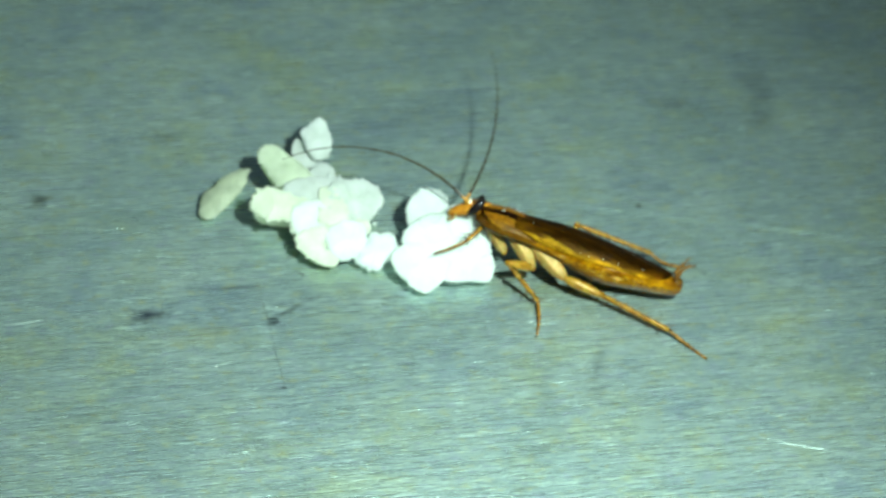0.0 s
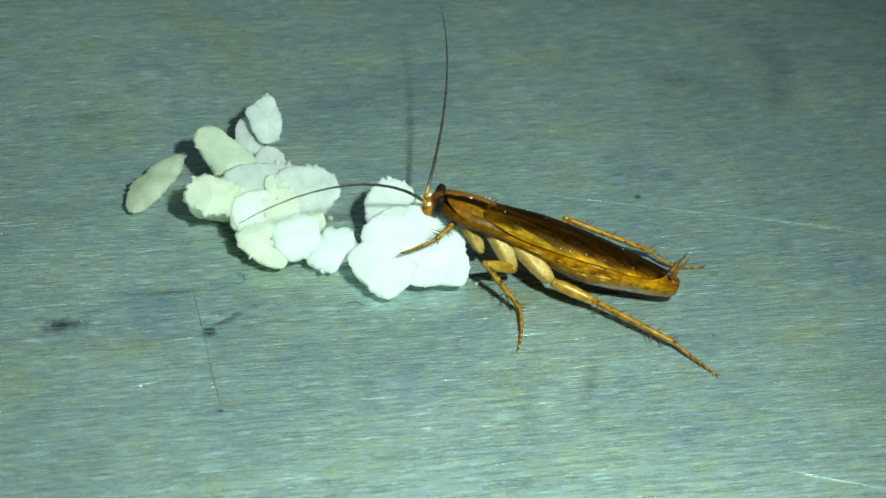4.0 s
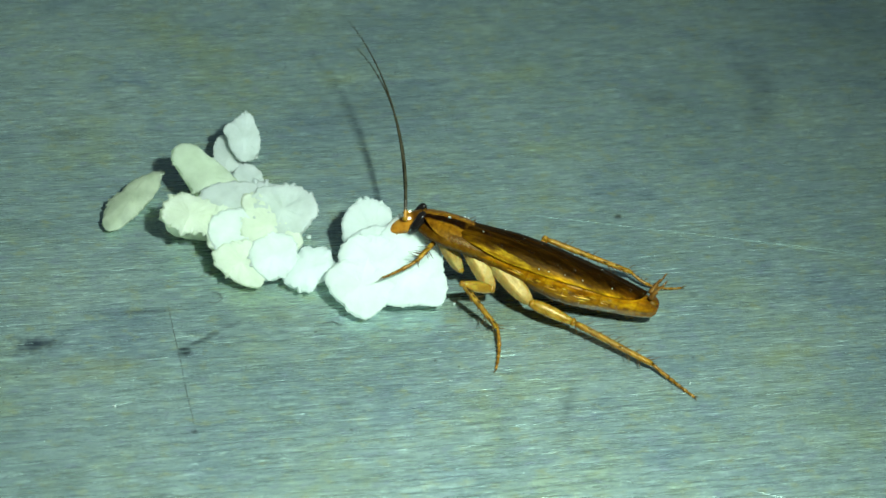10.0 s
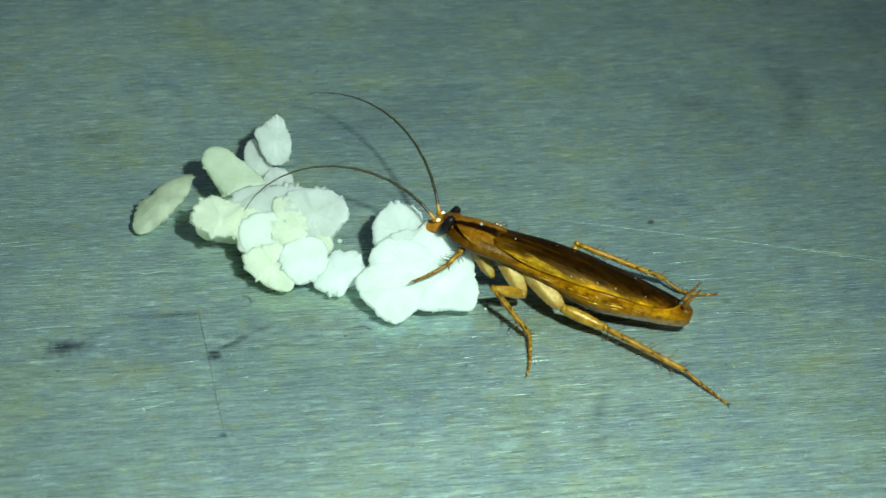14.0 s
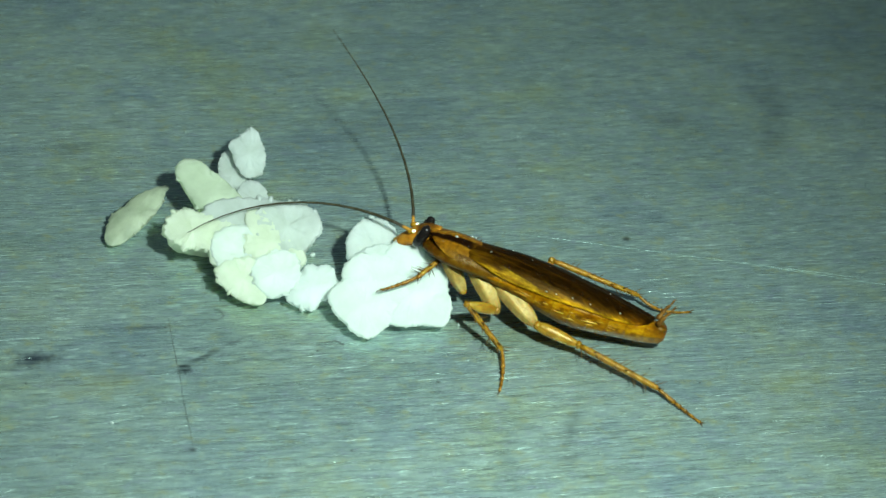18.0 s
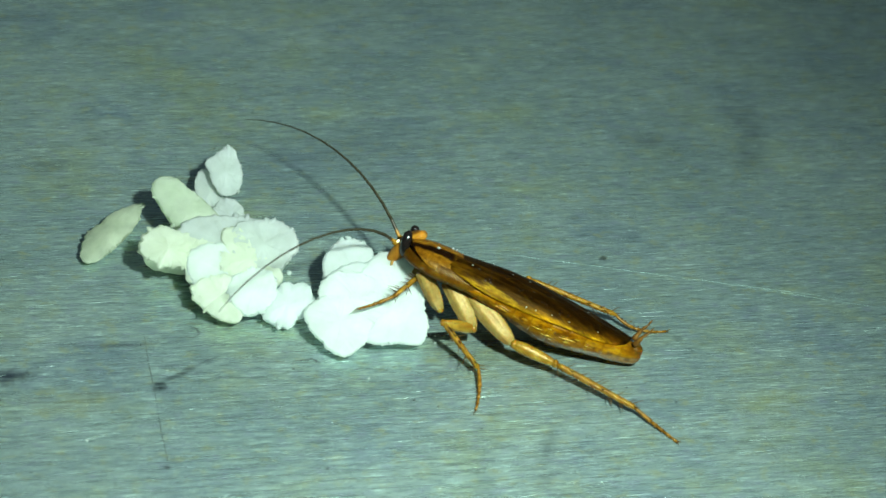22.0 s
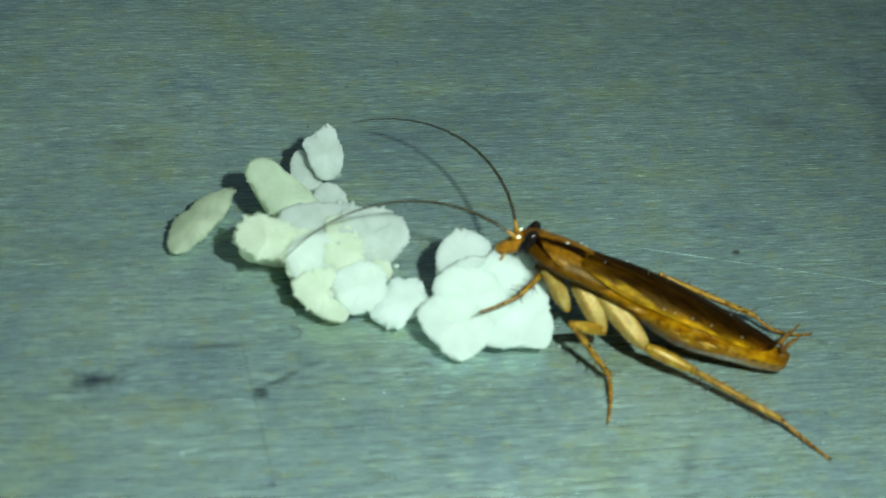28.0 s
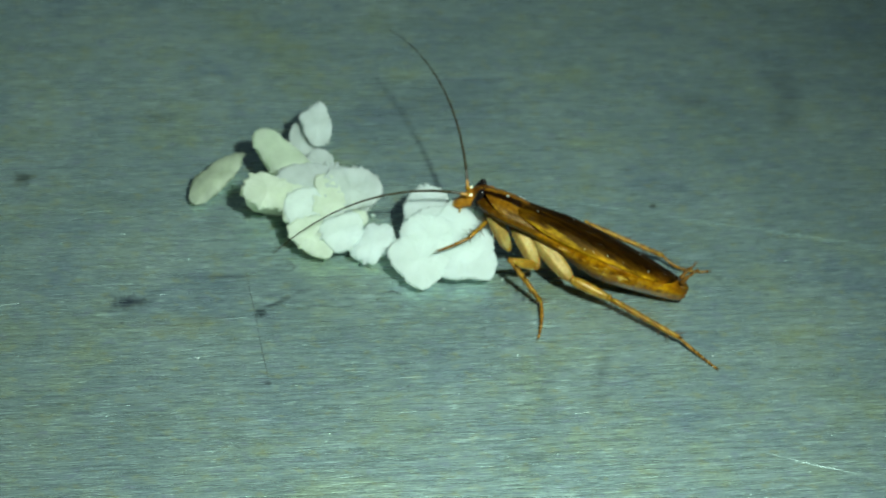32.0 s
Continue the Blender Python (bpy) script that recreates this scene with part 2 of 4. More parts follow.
def chitin(name, stops, scale=1.6, rough=0.28, stretch=(1, 1, 1), coat=0.2, through=0.0, bump=0.3, spec=0.12):
    """Horny shell of the insect: mottled colours, glossy coat."""
    m, n, l, p = material(name)
    v = coords(n, l, tuple(1000 * s for s in stretch))
    c = ramp(n, l, grain_noise(n, l, v, scale, 5, 0.6), stops)
    c = mix(n, l, 0.35, c, ramp(n, l, grain_noise(n, l, v, 7.0, 4, 0.65), [(0.36, (0.45, 0.38, 0.3)), (0.56, (1.1, 1.1, 1.1))]), "MULTIPLY")
    l.new(c, p.inputs["Base Color"])
    p.inputs["Roughness"].default_value = rough
    p.inputs["Coat Roughness"].default_value = 0.15
    if coat < 0.5:
        glints(n, l, p, 0.9)
    else:
        p.inputs["Coat Weight"].default_value = coat
    p.inputs["Specular Tint"].default_value = (1.0, 0.8, 0.45, 1) if coat < 0.5 else (1, 1, 1, 1)
    p.inputs["Specular IOR Level"].default_value = spec if coat < 0.5 else 0.5
    p.inputs["Subsurface Weight"].default_value = through
    p.inputs["Subsurface Scale"].default_value = 0.0004
    relief(n, l, grain_noise(n, l, v, scale * 4, 4), min(1.0, bump), 0.00006 if bump < 0.9 else 0.00014, p)
    return m


def skin_finish(n, l, p, stretch, spec=0.25, rough=0.34, coat=0.5):
    """Waxy sheen, lengthwise wrinkles and fine pits."""
    p.inputs["Roughness"].default_value = rough
    p.inputs["Specular IOR Level"].default_value = spec
    p.inputs["Specular Tint"].default_value = (1.0, 0.7, 0.3, 1)
    p.inputs["Subsurface Weight"].default_value = 0.25
    p.inputs["Subsurface Radius"].default_value = (1.0, 0.45, 0.1)
    p.inputs["Subsurface Scale"].default_value = 0.0004
    glints(n, l, p, coat)
    relief(n, l, grain_noise(n, l, coords(n, l, stretch, -3), 1.2, 4), 0.5, 0.00006, p)
    pits = node(n, "ShaderNodeBump", Strength=0.35, Distance=0.00004)
    l.new(grain_noise(n, l, coords(n, l), 6.0, 3), pits.inputs["Height"])
    l.new(p.inputs["Normal"].links[0].from_socket, pits.inputs["Normal"])
    l.new(pits.outputs[0], p.inputs["Normal"])


def span(n, l, value, low, high, a=0.0, b=1.0):
    """Value carried from low..high to a..b, clamped and eased."""
    k = node(n, "ShaderNodeMapRange")
    k.interpolation_type = "SMOOTHSTEP"
    for slot, number in zip((1, 2, 3, 4), (low, high, a, b)):
        k.inputs[slot].default_value = number
    l.new(value, k.inputs[0])
    return k.outputs[0]


def wing_material():
    """Leathery fore wing: nearly black along the back, amber towards its outer edge, golden veins at the shoulder."""
    m, n, l, p = material("wing_cover")
    v = coords(n, l)
    axes = n.new("ShaderNodeSeparateXYZ")
    l.new(v, axes.inputs[0])
    x, y = axes.outputs[0], axes.outputs[1]
    wob = grain_noise(n, l, coords(n, l, (600, 1800, 1800)), 1.3, 4, 0.6)
    wide = calc(n, l, "SUBTRACT", 1.62, calc(n, l, "MULTIPLY", calc(n, l, "POWER", calc(n, l, "MAXIMUM", calc(n, l, "SUBTRACT", -1.0, x), 0.0), 1.8), 0.039))
    side = calc(n, l, "DIVIDE", y, calc(n, l, "MAXIMUM", wide, 0.3))
    out = calc(n, l, "POWER", calc(n, l, "MAXIMUM", side, 0.0), 4.0)
    out = calc(n, l, "ADD", out, calc(n, l, "MULTIPLY", calc(n, l, "SUBTRACT", wob, 0.5), 0.45))
    out = calc(n, l, "ADD", out, span(n, l, x, -0.5, 3.0, 0.0, 0.30))
    c = ramp(n, l, out, [(0.22, (0.0076, 0.0029, 0.0002)), (0.48, (0.0168, 0.0063, 0.0003)), (0.68, (0.0498, 0.0195, 0.0006)), (0.86, (0.1110, 0.0480, 0.0013)), (1.0, (0.1991, 0.0960, 0.0030))])
    front = calc(n, l, "MULTIPLY", span(n, l, x, 0.5, 3.2, 0.0, 0.7), span(n, l, side, 0.3, 0.8, 0.15, 1.0))
    c = mix(n, l, front, c, (0.0475, 0.0195, 0.0006))
    tip = calc(n, l, "MULTIPLY", span(n, l, x, -4.4, -5.9), span(n, l, side, 0.6, 0.9))
    c = mix(n, l, calc(n, l, "MULTIPLY", tip, 0.7), c, (0.0804, 0.0255, 0.0010))
    veins = grain_noise(n, l, coords(n, l, (330, 5200, 3000), 7), 1.0, 4, 0.65)
    c = mix(n, l, 0.9, c, ramp(n, l, veins, [(0.34, (0.40, 0.34, 0.28)), (0.50, (0.95, 0.95, 0.95)), (0.66, (2.2, 2.1, 1.7))]), "MULTIPLY")
    gold = ramp(n, l, grain_noise(n, l, coords(n, l, (420, 4200, 3000), 10), 1.0, 4, 0.6), [(0.50, (0, 0, 0)), (0.62, (1, 1, 1))])
    c = mix(n, l, calc(n, l, "MULTIPLY", gold, calc(n, l, "MULTIPLY", span(n, l, x, -1.8, 1.5), span(n, l, side, 0.74, 0.92, 0.0, 0.8))), c, (0.3676, 0.2025, 0.0076))
    blotch = ramp(n, l, grain_noise(n, l, coords(n, l, (900, 1800, 1800), 8), 1.5, 5, 0.7), [(0.36, (0.3446, 0.2926, 0.1663)), (0.58, (1.2, 1.2, 1.1))])
    c = mix(n, l, 0.75, c, blotch, "MULTIPLY")
    l.new(c, p.inputs["Base Color"])
    skin_finish(n, l, p, (400, 7000, 4000), 0.03, 0.36, 0.45)
    return m


def pronotum_material():
    """Amber shield with two dark lengthwise stripes and a paler rim."""
    m, n, l, p = material("pronotum_shell")
    v = coords(n, l)
    axes = n.new("ShaderNodeSeparateXYZ")
    l.new(v, axes.inputs[0])
    wob = calc(n, l, "MULTIPLY", calc(n, l, "SUBTRACT", grain_noise(n, l, v, 2.4, 4), 0.5), 0.22)
    c = ramp(n, l, grain_noise(n, l, coords(n, l, (700, 1400, 1000)), 1.5, 5, 0.65), [(0.32, (0.0667, 0.0234, 0.0010)), (0.52, (0.1090, 0.0425, 0.0020)), (0.70, (0.1576, 0.0717, 0.0050))])
    side = calc(n, l, "ABSOLUTE", axes.outputs[1])
    c = mix(n, l, span(n, l, side, 1.0, 1.35, 0.0, 0.25), c, (0.1697, 0.0824, 0.0072))
    off = calc(n, l, "ABSOLUTE", calc(n, l, "SUBTRACT", calc(n, l, "ADD", side, wob), 0.62))
    half = span(n, l, axes.outputs[0], 2.7, 4.6, 0.26, 0.15)
    band = calc(n, l, "SUBTRACT", half, off)
    dark = calc(n, l, "MULTIPLY", span(n, l, band, -0.05, 0.04), span(n, l, axes.outputs[0], 2.75, 3.25, 0.45, 1.0))
    c = mix(n, l, 0.8, c, ramp(n, l, grain_noise(n, l, v, 4.5, 5, 0.75), [(0.36, (0.45, 0.38, 0.32)), (0.52, (1.0, 1.0, 1.0)), (0.66, (1.6, 1.6, 1.5))]), "MULTIPLY")
    c = mix(n, l, dark, c, (0.0048, 0.0014, 0.0002))
    l.new(c, p.inputs["Base Color"])
    skin_finish(n, l, p, (900, 2500, 1000), 0.10, 0.30, 0.8)
    return m


def head_material():
    """Amber face, dark brown between the eyes."""
    m, n, l, p = material("head_shell")
    v = coords(n, l)
    axes = n.new("ShaderNodeSeparateXYZ")
    l.new(v, axes.inputs[0])
    c = ramp(n, l, grain_noise(n, l, v, 2.2, 5, 0.6), [(0.32, (0.1658, 0.0608, 0.0038)), (0.52, (0.2578, 0.1058, 0.0091)), (0.72, (0.3438, 0.1641, 0.0208))])
    wob = calc(n, l, "MULTIPLY", calc(n, l, "SUBTRACT", grain_noise(n, l, v, 3.0, 3), 0.5), 0.35)
    crown = calc(n, l, "MULTIPLY", span(n, l, calc(n, l, "ADD", axes.outputs[0], wob), 0.80, 0.50), span(n, l, axes.outputs[2], 0.12, 0.30))
    c = mix(n, l, calc(n, l, "MULTIPLY", crown, 0.85), c, (0.0338, 0.0111, 0.0015))
    c = mix(n, l, span(n, l, axes.outputs[0], 1.65, 2.1, 0.0, 0.6), c, (0.0982, 0.0344, 0.0038))
    l.new(c, p.inputs["Base Color"])
    skin_finish(n, l, p, (2000, 2000, 2000), 0.12, 0.34, 0.6)
    return m


def belly_material():
    """Golden belly, mottled brown, with dark joints between the rings."""
    m, n, l, p = material("golden_abdomen")
    v = coords(n, l)
    axes = n.new("ShaderNodeSeparateXYZ")
    l.new(v, axes.inputs[0])
    c = ramp(n, l, grain_noise(n, l, coords(n, l, (800, 1300, 1300)), 1.5, 5, 0.65), [(0.32, (0.0789, 0.0258, 0.0002)), (0.50, (0.1696, 0.0685, 0.0006)), (0.70, (0.2603, 0.1332, 0.0022))])
    joint = calc(n, l, "ABSOLUTE", calc(n, l, "SUBTRACT", calc(n, l, "FRACT", calc(n, l, "DIVIDE", calc(n, l, "ADD", axes.outputs[0], 20.0), 0.93)), 0.5))
    spot = calc(n, l, "MULTIPLY", span(n, l, joint, 0.22, 0.10), span(n, l, calc(n, l, "ABSOLUTE", calc(n, l, "ADD", calc(n, l, "ADD", axes.outputs[2], 0.45), calc(n, l, "MULTIPLY", calc(n, l, "SUBTRACT", grain_noise(n, l, v, 3.0, 3), 0.5), 0.3))), 0.16, 0.06))
    end = calc(n, l, "MULTIPLY", span(n, l, axes.outputs[0], -5.9, -6.9, 0.0, 0.85), span(n, l, axes.outputs[2], -0.6, 0.0, 0.25, 1.0))
    c = mix(n, l, end, c, (0.0582, 0.0203, 0.0016))
    c = mix(n, l, calc(n, l, "MULTIPLY", spot, 0.55), c, (0.0233, 0.0077, 0.0006))
    c = mix(n, l, span(n, l, joint, 0.38, 0.5, 0.0, 0.4), c, (0.0789, 0.0251, 0.0003))
    c = mix(n, l, 0.6, c, ramp(n, l, grain_noise(n, l, coords(n, l, (900, 900, 3600)), 2.0, 4, 0.7), [(0.36, (0.5, 0.42, 0.34)), (0.56, (1.1, 1.1, 1.1))]), "MULTIPLY")
    l.new(c, p.inputs["Base Color"])
    skin_finish(n, l, p, (900, 2600, 2600), 0.10, 0.30, 1.0)
    return m


RICE = rice_material("boiled_rice", (0.725, 0.80, 0.785), (0.64, 0.71, 0.69))
# glassy and warm tints are also darkened for weaker torchlight on the left heap
RICE_GLASSY_DIM = rice_material("boiled_rice_glassy_dim", (0.60, 0.66, 0.655), (0.47, 0.53, 0.51))
RICE_WARM_DIM = rice_material("boiled_rice_warm_dim", (0.70, 0.765, 0.645), (0.59, 0.65, 0.53))
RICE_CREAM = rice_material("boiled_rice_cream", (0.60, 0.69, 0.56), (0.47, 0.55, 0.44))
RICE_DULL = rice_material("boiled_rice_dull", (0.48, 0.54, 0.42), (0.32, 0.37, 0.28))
THORAX = chitin("thorax_shell", [(0.32, (0.0294, 0.0102, 0.0003)), (0.5, (0.0628, 0.0249, 0.0007)), (0.7, (0.1019, 0.0497, 0.0026))], 1.5, 0.35, coat=0.1, through=0.2, bump=0.6)
AMBER = chitin("amber_shell", [(0.3, (0.1224, 0.0551, 0.0024)), (0.7, (0.2295, 0.1212, 0.0075))], 2.4, 0.4, coat=0.1)
PALE = chitin("pale_amber_shell", [(0.3, (0.1502, 0.0865, 0.0161)), (0.52, (0.2208, 0.1490, 0.0378)), (0.72, (0.2827, 0.2211, 0.0806))], 1.1, 0.42, (1, 1, 0.5), coat=0.05, through=0.4, bump=0.5, spec=0.3)
IVORY = chitin("ivory_spot", [(0.3, (0.75, 0.70, 0.50)), (0.7, (0.9, 0.86, 0.68))], 3.0, 0.25, coat=0.1, through=0.3)
GOLD = belly_material()
LEG = chitin("leg_shell", [(0.30, (0.0806, 0.0344, 0.0017)), (0.48, (0.1459, 0.0710, 0.0035)), (0.62, (0.2074, 0.1159, 0.0074)), (0.74, (0.2918, 0.1870, 0.0230))], 3.0, 0.26, coat=0.2, through=0.2, bump=0.6, spec=0.35)
THIGH = chitin("thigh_shell", [(0.3, (0.1103, 0.0531, 0.0032)), (0.5, (0.1782, 0.0973, 0.0079)), (0.72, (0.2461, 0.1637, 0.0204))], 1.6, 0.32, coat=0.2, through=0.3, bump=0.4, spec=0.35)
BRISTLE = chitin("bristle", [(0.3, (0.030, 0.017, 0.005)), (0.7, (0.075, 0.042, 0.012))], 3.0)
FOOT = chitin("foot_shell", [(0.30, (0.0644, 0.0255, 0.0013)), (0.5, (0.1251, 0.0547, 0.0032)), (0.70, (0.2198, 0.1093, 0.0085))], 3.0, 0.32, coat=0.15, spec=0.3)
CERCUS = chitin("tail_feeler", [(0.3, (0.0500, 0.0200, 0.0040)), (0.7, (0.1300, 0.0600, 0.0100))], 3.0, 0.4)
FEELER = chitin("feeler", [(0.3, (0.012, 0.012, 0.008)), (0.7, (0.030, 0.028, 0.017))], 6.0, 0.5)
FEELER_ROOT, feeler_nodes, feeler_links, feeler_shell = material("feeler_root")
feeler_axes = feeler_nodes.new("ShaderNodeSeparateXYZ")
feeler_links.new(coords(feeler_nodes, feeler_links), feeler_axes.inputs[0])
feeler_links.new(ramp(feeler_nodes, feeler_links, feeler_axes.outputs[0], [(0.30, (0.26, 0.12, 0.010)), (0.44, (0.022, 0.018, 0.010))]), feeler_shell.inputs["Base Color"])
feeler_shell.inputs["Roughness"].default_value = 0.4
EYE = chitin("eye", [(0.3, (0.003, 0.003, 0.003)), (0.8, (0.009, 0.006, 0.005))], 4.0, 0.10, coat=0.5, bump=0.0)
EYE.node_tree.nodes["Principled BSDF"].inputs["Coat Weight"].default_value = 0.12
EYE.node_tree.nodes["Principled BSDF"].inputs["Specular IOR Level"].default_value = 0.25
PRONOTUM = pronotum_material()
WING = wing_material()
HEAD_SHELL = head_material()
FLANK = chitin("flank_skin", [(0.34, (0.1408, 0.0552, 0.0018)), (0.50, (0.2552, 0.1242, 0.0054)), (0.70, (0.3872, 0.2484, 0.0270))], 1.8, 0.26, (0.7, 2, 2), 0.2, 0.35, bump=0.6, spec=0.3)
METAL = sheet_metal()
FAINT = material("faint_scratch")[0]
FAINT.node_tree.nodes["Principled BSDF"].inputs["Base Color"].default_value = (0.19, 0.26, 0.25, 1)
FAINT.node_tree.nodes["Principled BSDF"].inputs["Metallic"].default_value = 0.8
FAINT.node_tree.nodes["Principled BSDF"].inputs["Roughness"].default_value = 0.45
SCRATCH = material("bright_scratch")[0]
SCRATCH.node_tree.nodes["Principled BSDF"].inputs["Base Color"].default_value = (0.27, 0.36, 0.34, 1)
SCRATCH.node_tree.nodes["Principled BSDF"].inputs["Metallic"].default_value = 0.6
SCRATCH.node_tree.nodes["Principled BSDF"].inputs["Roughness"].default_value = 0.4


# ---- mesh builders (millimetres in, metres out) ----
def part(name, verts, faces, mat, parent=None, label="", smooth=True):
    me = bpy.data.meshes.new(name)
    me.from_pydata([(x * K, y * K, z * K) for x, y, z in verts], [], faces)
    me.validate()
    bm = bmesh.new()
    bm.from_mesh(me)
    bmesh.ops.recalc_face_normals(bm, faces=bm.faces)
    bm.to_mesh(me)
    bm.free()
    for f in me.polygons:
        f.use_smooth = smooth
    me.materials.append(mat)
    ob = new(name, me)
    ob.parent = parent
    if label:
        ob["label"] = label
    return ob


def rings(loops, caps=True):
    """Skin over closed loops of equal length."""
    n = len(loops[0])
    verts = [p for loop in loops for p in loop]
    faces = [(i * n + j, i * n + (j + 1) % n, (i + 1) * n + (j + 1) % n, (i + 1) * n + j) for i in range(len(loops) - 1) for j in range(n)]
    if caps:
        faces += [tuple(range(n - 1, -1, -1)), tuple(range((len(loops) - 1) * n, len(loops) * n))]
    return verts, faces


def tube(points, radii, n=10, squash=1.0, up=(0, 0, 1)):
    """Tapered limb along points; squash flattens it along up."""
    pts = [Vector(p) for p in points]
    loops = []
    for i, (p, r) in enumerate(zip(pts, radii)):
        d = (pts[min(i + 1, len(pts) - 1)] - pts[max(i - 1, 0)]).normalized()
        side = d.cross(Vector(up)).normalized()
        top = side.cross(d)
        loops.append([p + side * (r * math.cos(a)) + top * (r * squash * math.sin(a)) for a in (2 * math.pi * k / n for k in range(n))])
    return rings(loops)


def join(*meshes):
    verts, faces = [], []
    for v, f in meshes:
        k = len(verts)
        verts += list(v)
        faces += [tuple(i + k for i in face) for face in f]
    return verts, faces


def ball(centre, size, rows=10, cols=14, turn=None, dent=0.0, seed=0):
    c, loops = Vector(centre), []
    for i in range(rows + 1):
        a = math.pi * (0.02 + 0.96 * i / rows)
        loop = []
        for j in range(cols):
            b = 2 * math.pi * j / cols
            p = Vector((math.sin(a) * math.cos(b), math.sin(a) * math.sin(b), math.cos(a)))
            if dent:
                p *= 1 + dent * noise.noise(p * 1.7 + Vector((seed, 0, 0)))
            p = Vector((p.x * size[0], p.y * size[1], p.z * size[2]))
            loop.append(c + (turn @ p if turn else p))
        loops.append(loop)
    return rings(loops)


def profile(table, x):
    """Smooth value at x from a short table of (x, value), x rising."""
    t = table
    if x <= t[0][0]:
        return t[0][1]
    for i in range(len(t) - 1):
        (a, u), (b, v) = t[i], t[i + 1]
        if x <= b:
            s = (x - a) / (b - a)
            before = (v - t[i - 1][1]) / (b - t[i - 1][0]) if i else (v - u) / (b - a)
            after = (t[i + 2][1] - u) / (t[i + 2][0] - a) if i + 2 < len(t) else (v - u) / (b - a)
            before, after = before * (b - a), after * (b - a)
            return u + s * (before + s * (3 * (v - u) - 2 * before - after + s * (2 * (u - v) + before + after)))
    return t[-1][1]


# ---- the metal sheet ----
def box(x0, x1, y0, y1, z0, z1, bevel):
    bm = bmesh.new()
    bmesh.ops.create_cube(bm, size=1.0)
    for v in bm.verts:
        v.co = Vector((x0 + (v.co.x + 0.5) * (x1 - x0), y0 + (v.co.y + 0.5) * (y1 - y0), z0 + (v.co.z + 0.5) * (z1 - z0)))
    bmesh.ops.bevel(bm, geom=bm.edges[:], offset=bevel, segments=2, affect="EDGES")
    out = [tuple(v.co) for v in bm.verts], [tuple(v.index for v in f.verts) for f in bm.faces]
    bm.free()
    return out


plate = tagged(part("metal_sheet", *box(-160, 160, -130, 190, -1.5, 0, 0.4), METAL, smooth=False),
               "scratched grey brushed metal sheet with dark stains", "metal sheet", kind="structure")


# ---- boiled rice ----
def rice(x, y, z, lean, thick, corners, label, mat, jag, seed, dome, name="rice_grain"):
    """One torn flake of boiled rice, leaning towards -y. corners: how far its outline reaches at even turns, anticlockwise from +x; it narrows downwards and is cut level at the metal."""
    m = Euler((radians(lean), 0, 0)).to_matrix()
    off, count, n = Vector((seed * 7.3, seed * 3.1, seed * 1.7)), len(corners), 160

    def reach(a):
        """Rounded outline through the corners."""
        k = a / (2 * math.pi) * count
        i, f = int(k) % count, k - int(k)
        p, q, r, s = (corners[(i + d) % count] for d in (-1, 0, 1, 2))
        return q + 0.5 * f * (r - p + f * (2 * p - 5 * q + 4 * r - s + f * (3 * (q - r) + s - p)))

    def crumbled(p, size):
        return noise.noise(p * size + off) + 0.6 * noise.noise(p * size * 2.3 + off) + 0.45 * noise.noise(p * size * 5 + off) + 0.35 * noise.noise(p * size * 10 + off)

    rows = [(s, 0.0) for s in (0.12, 0.25, 0.38, 0.5, 0.61, 0.71, 0.79, 0.86, 0.91, 0.95)] + [(0.985, 0.012), (1.0, 0.05), (0.985, 0.12), (0.935, 0.3), (0.88, 0.5), (0.80, 0.75), (0.71, 0.95), (0.5, 1.0), (0.25, 1.0)]
    loops = []
    for s, down in rows:
        loop = []
        for k in range(n):
            a = 2 * math.pi * k / n
            u = Vector((math.cos(a), math.sin(a), 0))
            edge = reach(a)
            rim = u * edge + Vector((0, 0, 1.3 * down * thick))
            edge += (1.2 * jag * crumbled(rim, 1.5) + 0.5 * jag * noise.noise(rim * 5 + off) + 0.05 * noise.noise(rim * 9 + off) + 0.04 * noise.noise(rim * 19 + off)) * min(1.0, s ** 7)
            p = u * edge * s
            rise = dome * (1 - (s if down < 0.04 else 1) ** 2.6) + (0.035 + 0.10 * jag) * crumbled(p + Vector((0, 0, 0.6 * down)), 0.9)
            q = m @ (p + Vector((0, 0, rise - down * thick)))
            q.z = max(q.z, -z + 0.02 + 0.004 * seed)
            loop.append(q)
        loops.append(loop)
    ob = part(name, *rings(loops), mat)
    ob.location = Vector((x, y, z)) * K
    # torn flakes that cling to its rim
    rnd = random.Random(seed)
    for k in range(4):
        a, s = rnd.uniform(0, 2 * math.pi), 0.98
        p = Vector((math.cos(a), math.sin(a), 0)) * reach(a) * s
        lift = -0.03 + dome * (1 - s ** 2.6) + (0.035 + 0.10 * jag) * crumbled(p, 0.9)
        q = m @ (p + Vector((0, 0, lift)))
        if q.z > -z + 0.1:
            size = rnd.uniform(0.10, 0.22)
            part("torn_flake", *ball(q, (size, size * rnd.uniform(0.5, 0.9), 0.045), 6, 10, m @ Euler((0, 0, rnd.uniform(0, 3))).to_matrix(), 0.7, seed + k), mat, ob)
    return tagged(ob, label, "rice", "boiled rice on the metal")


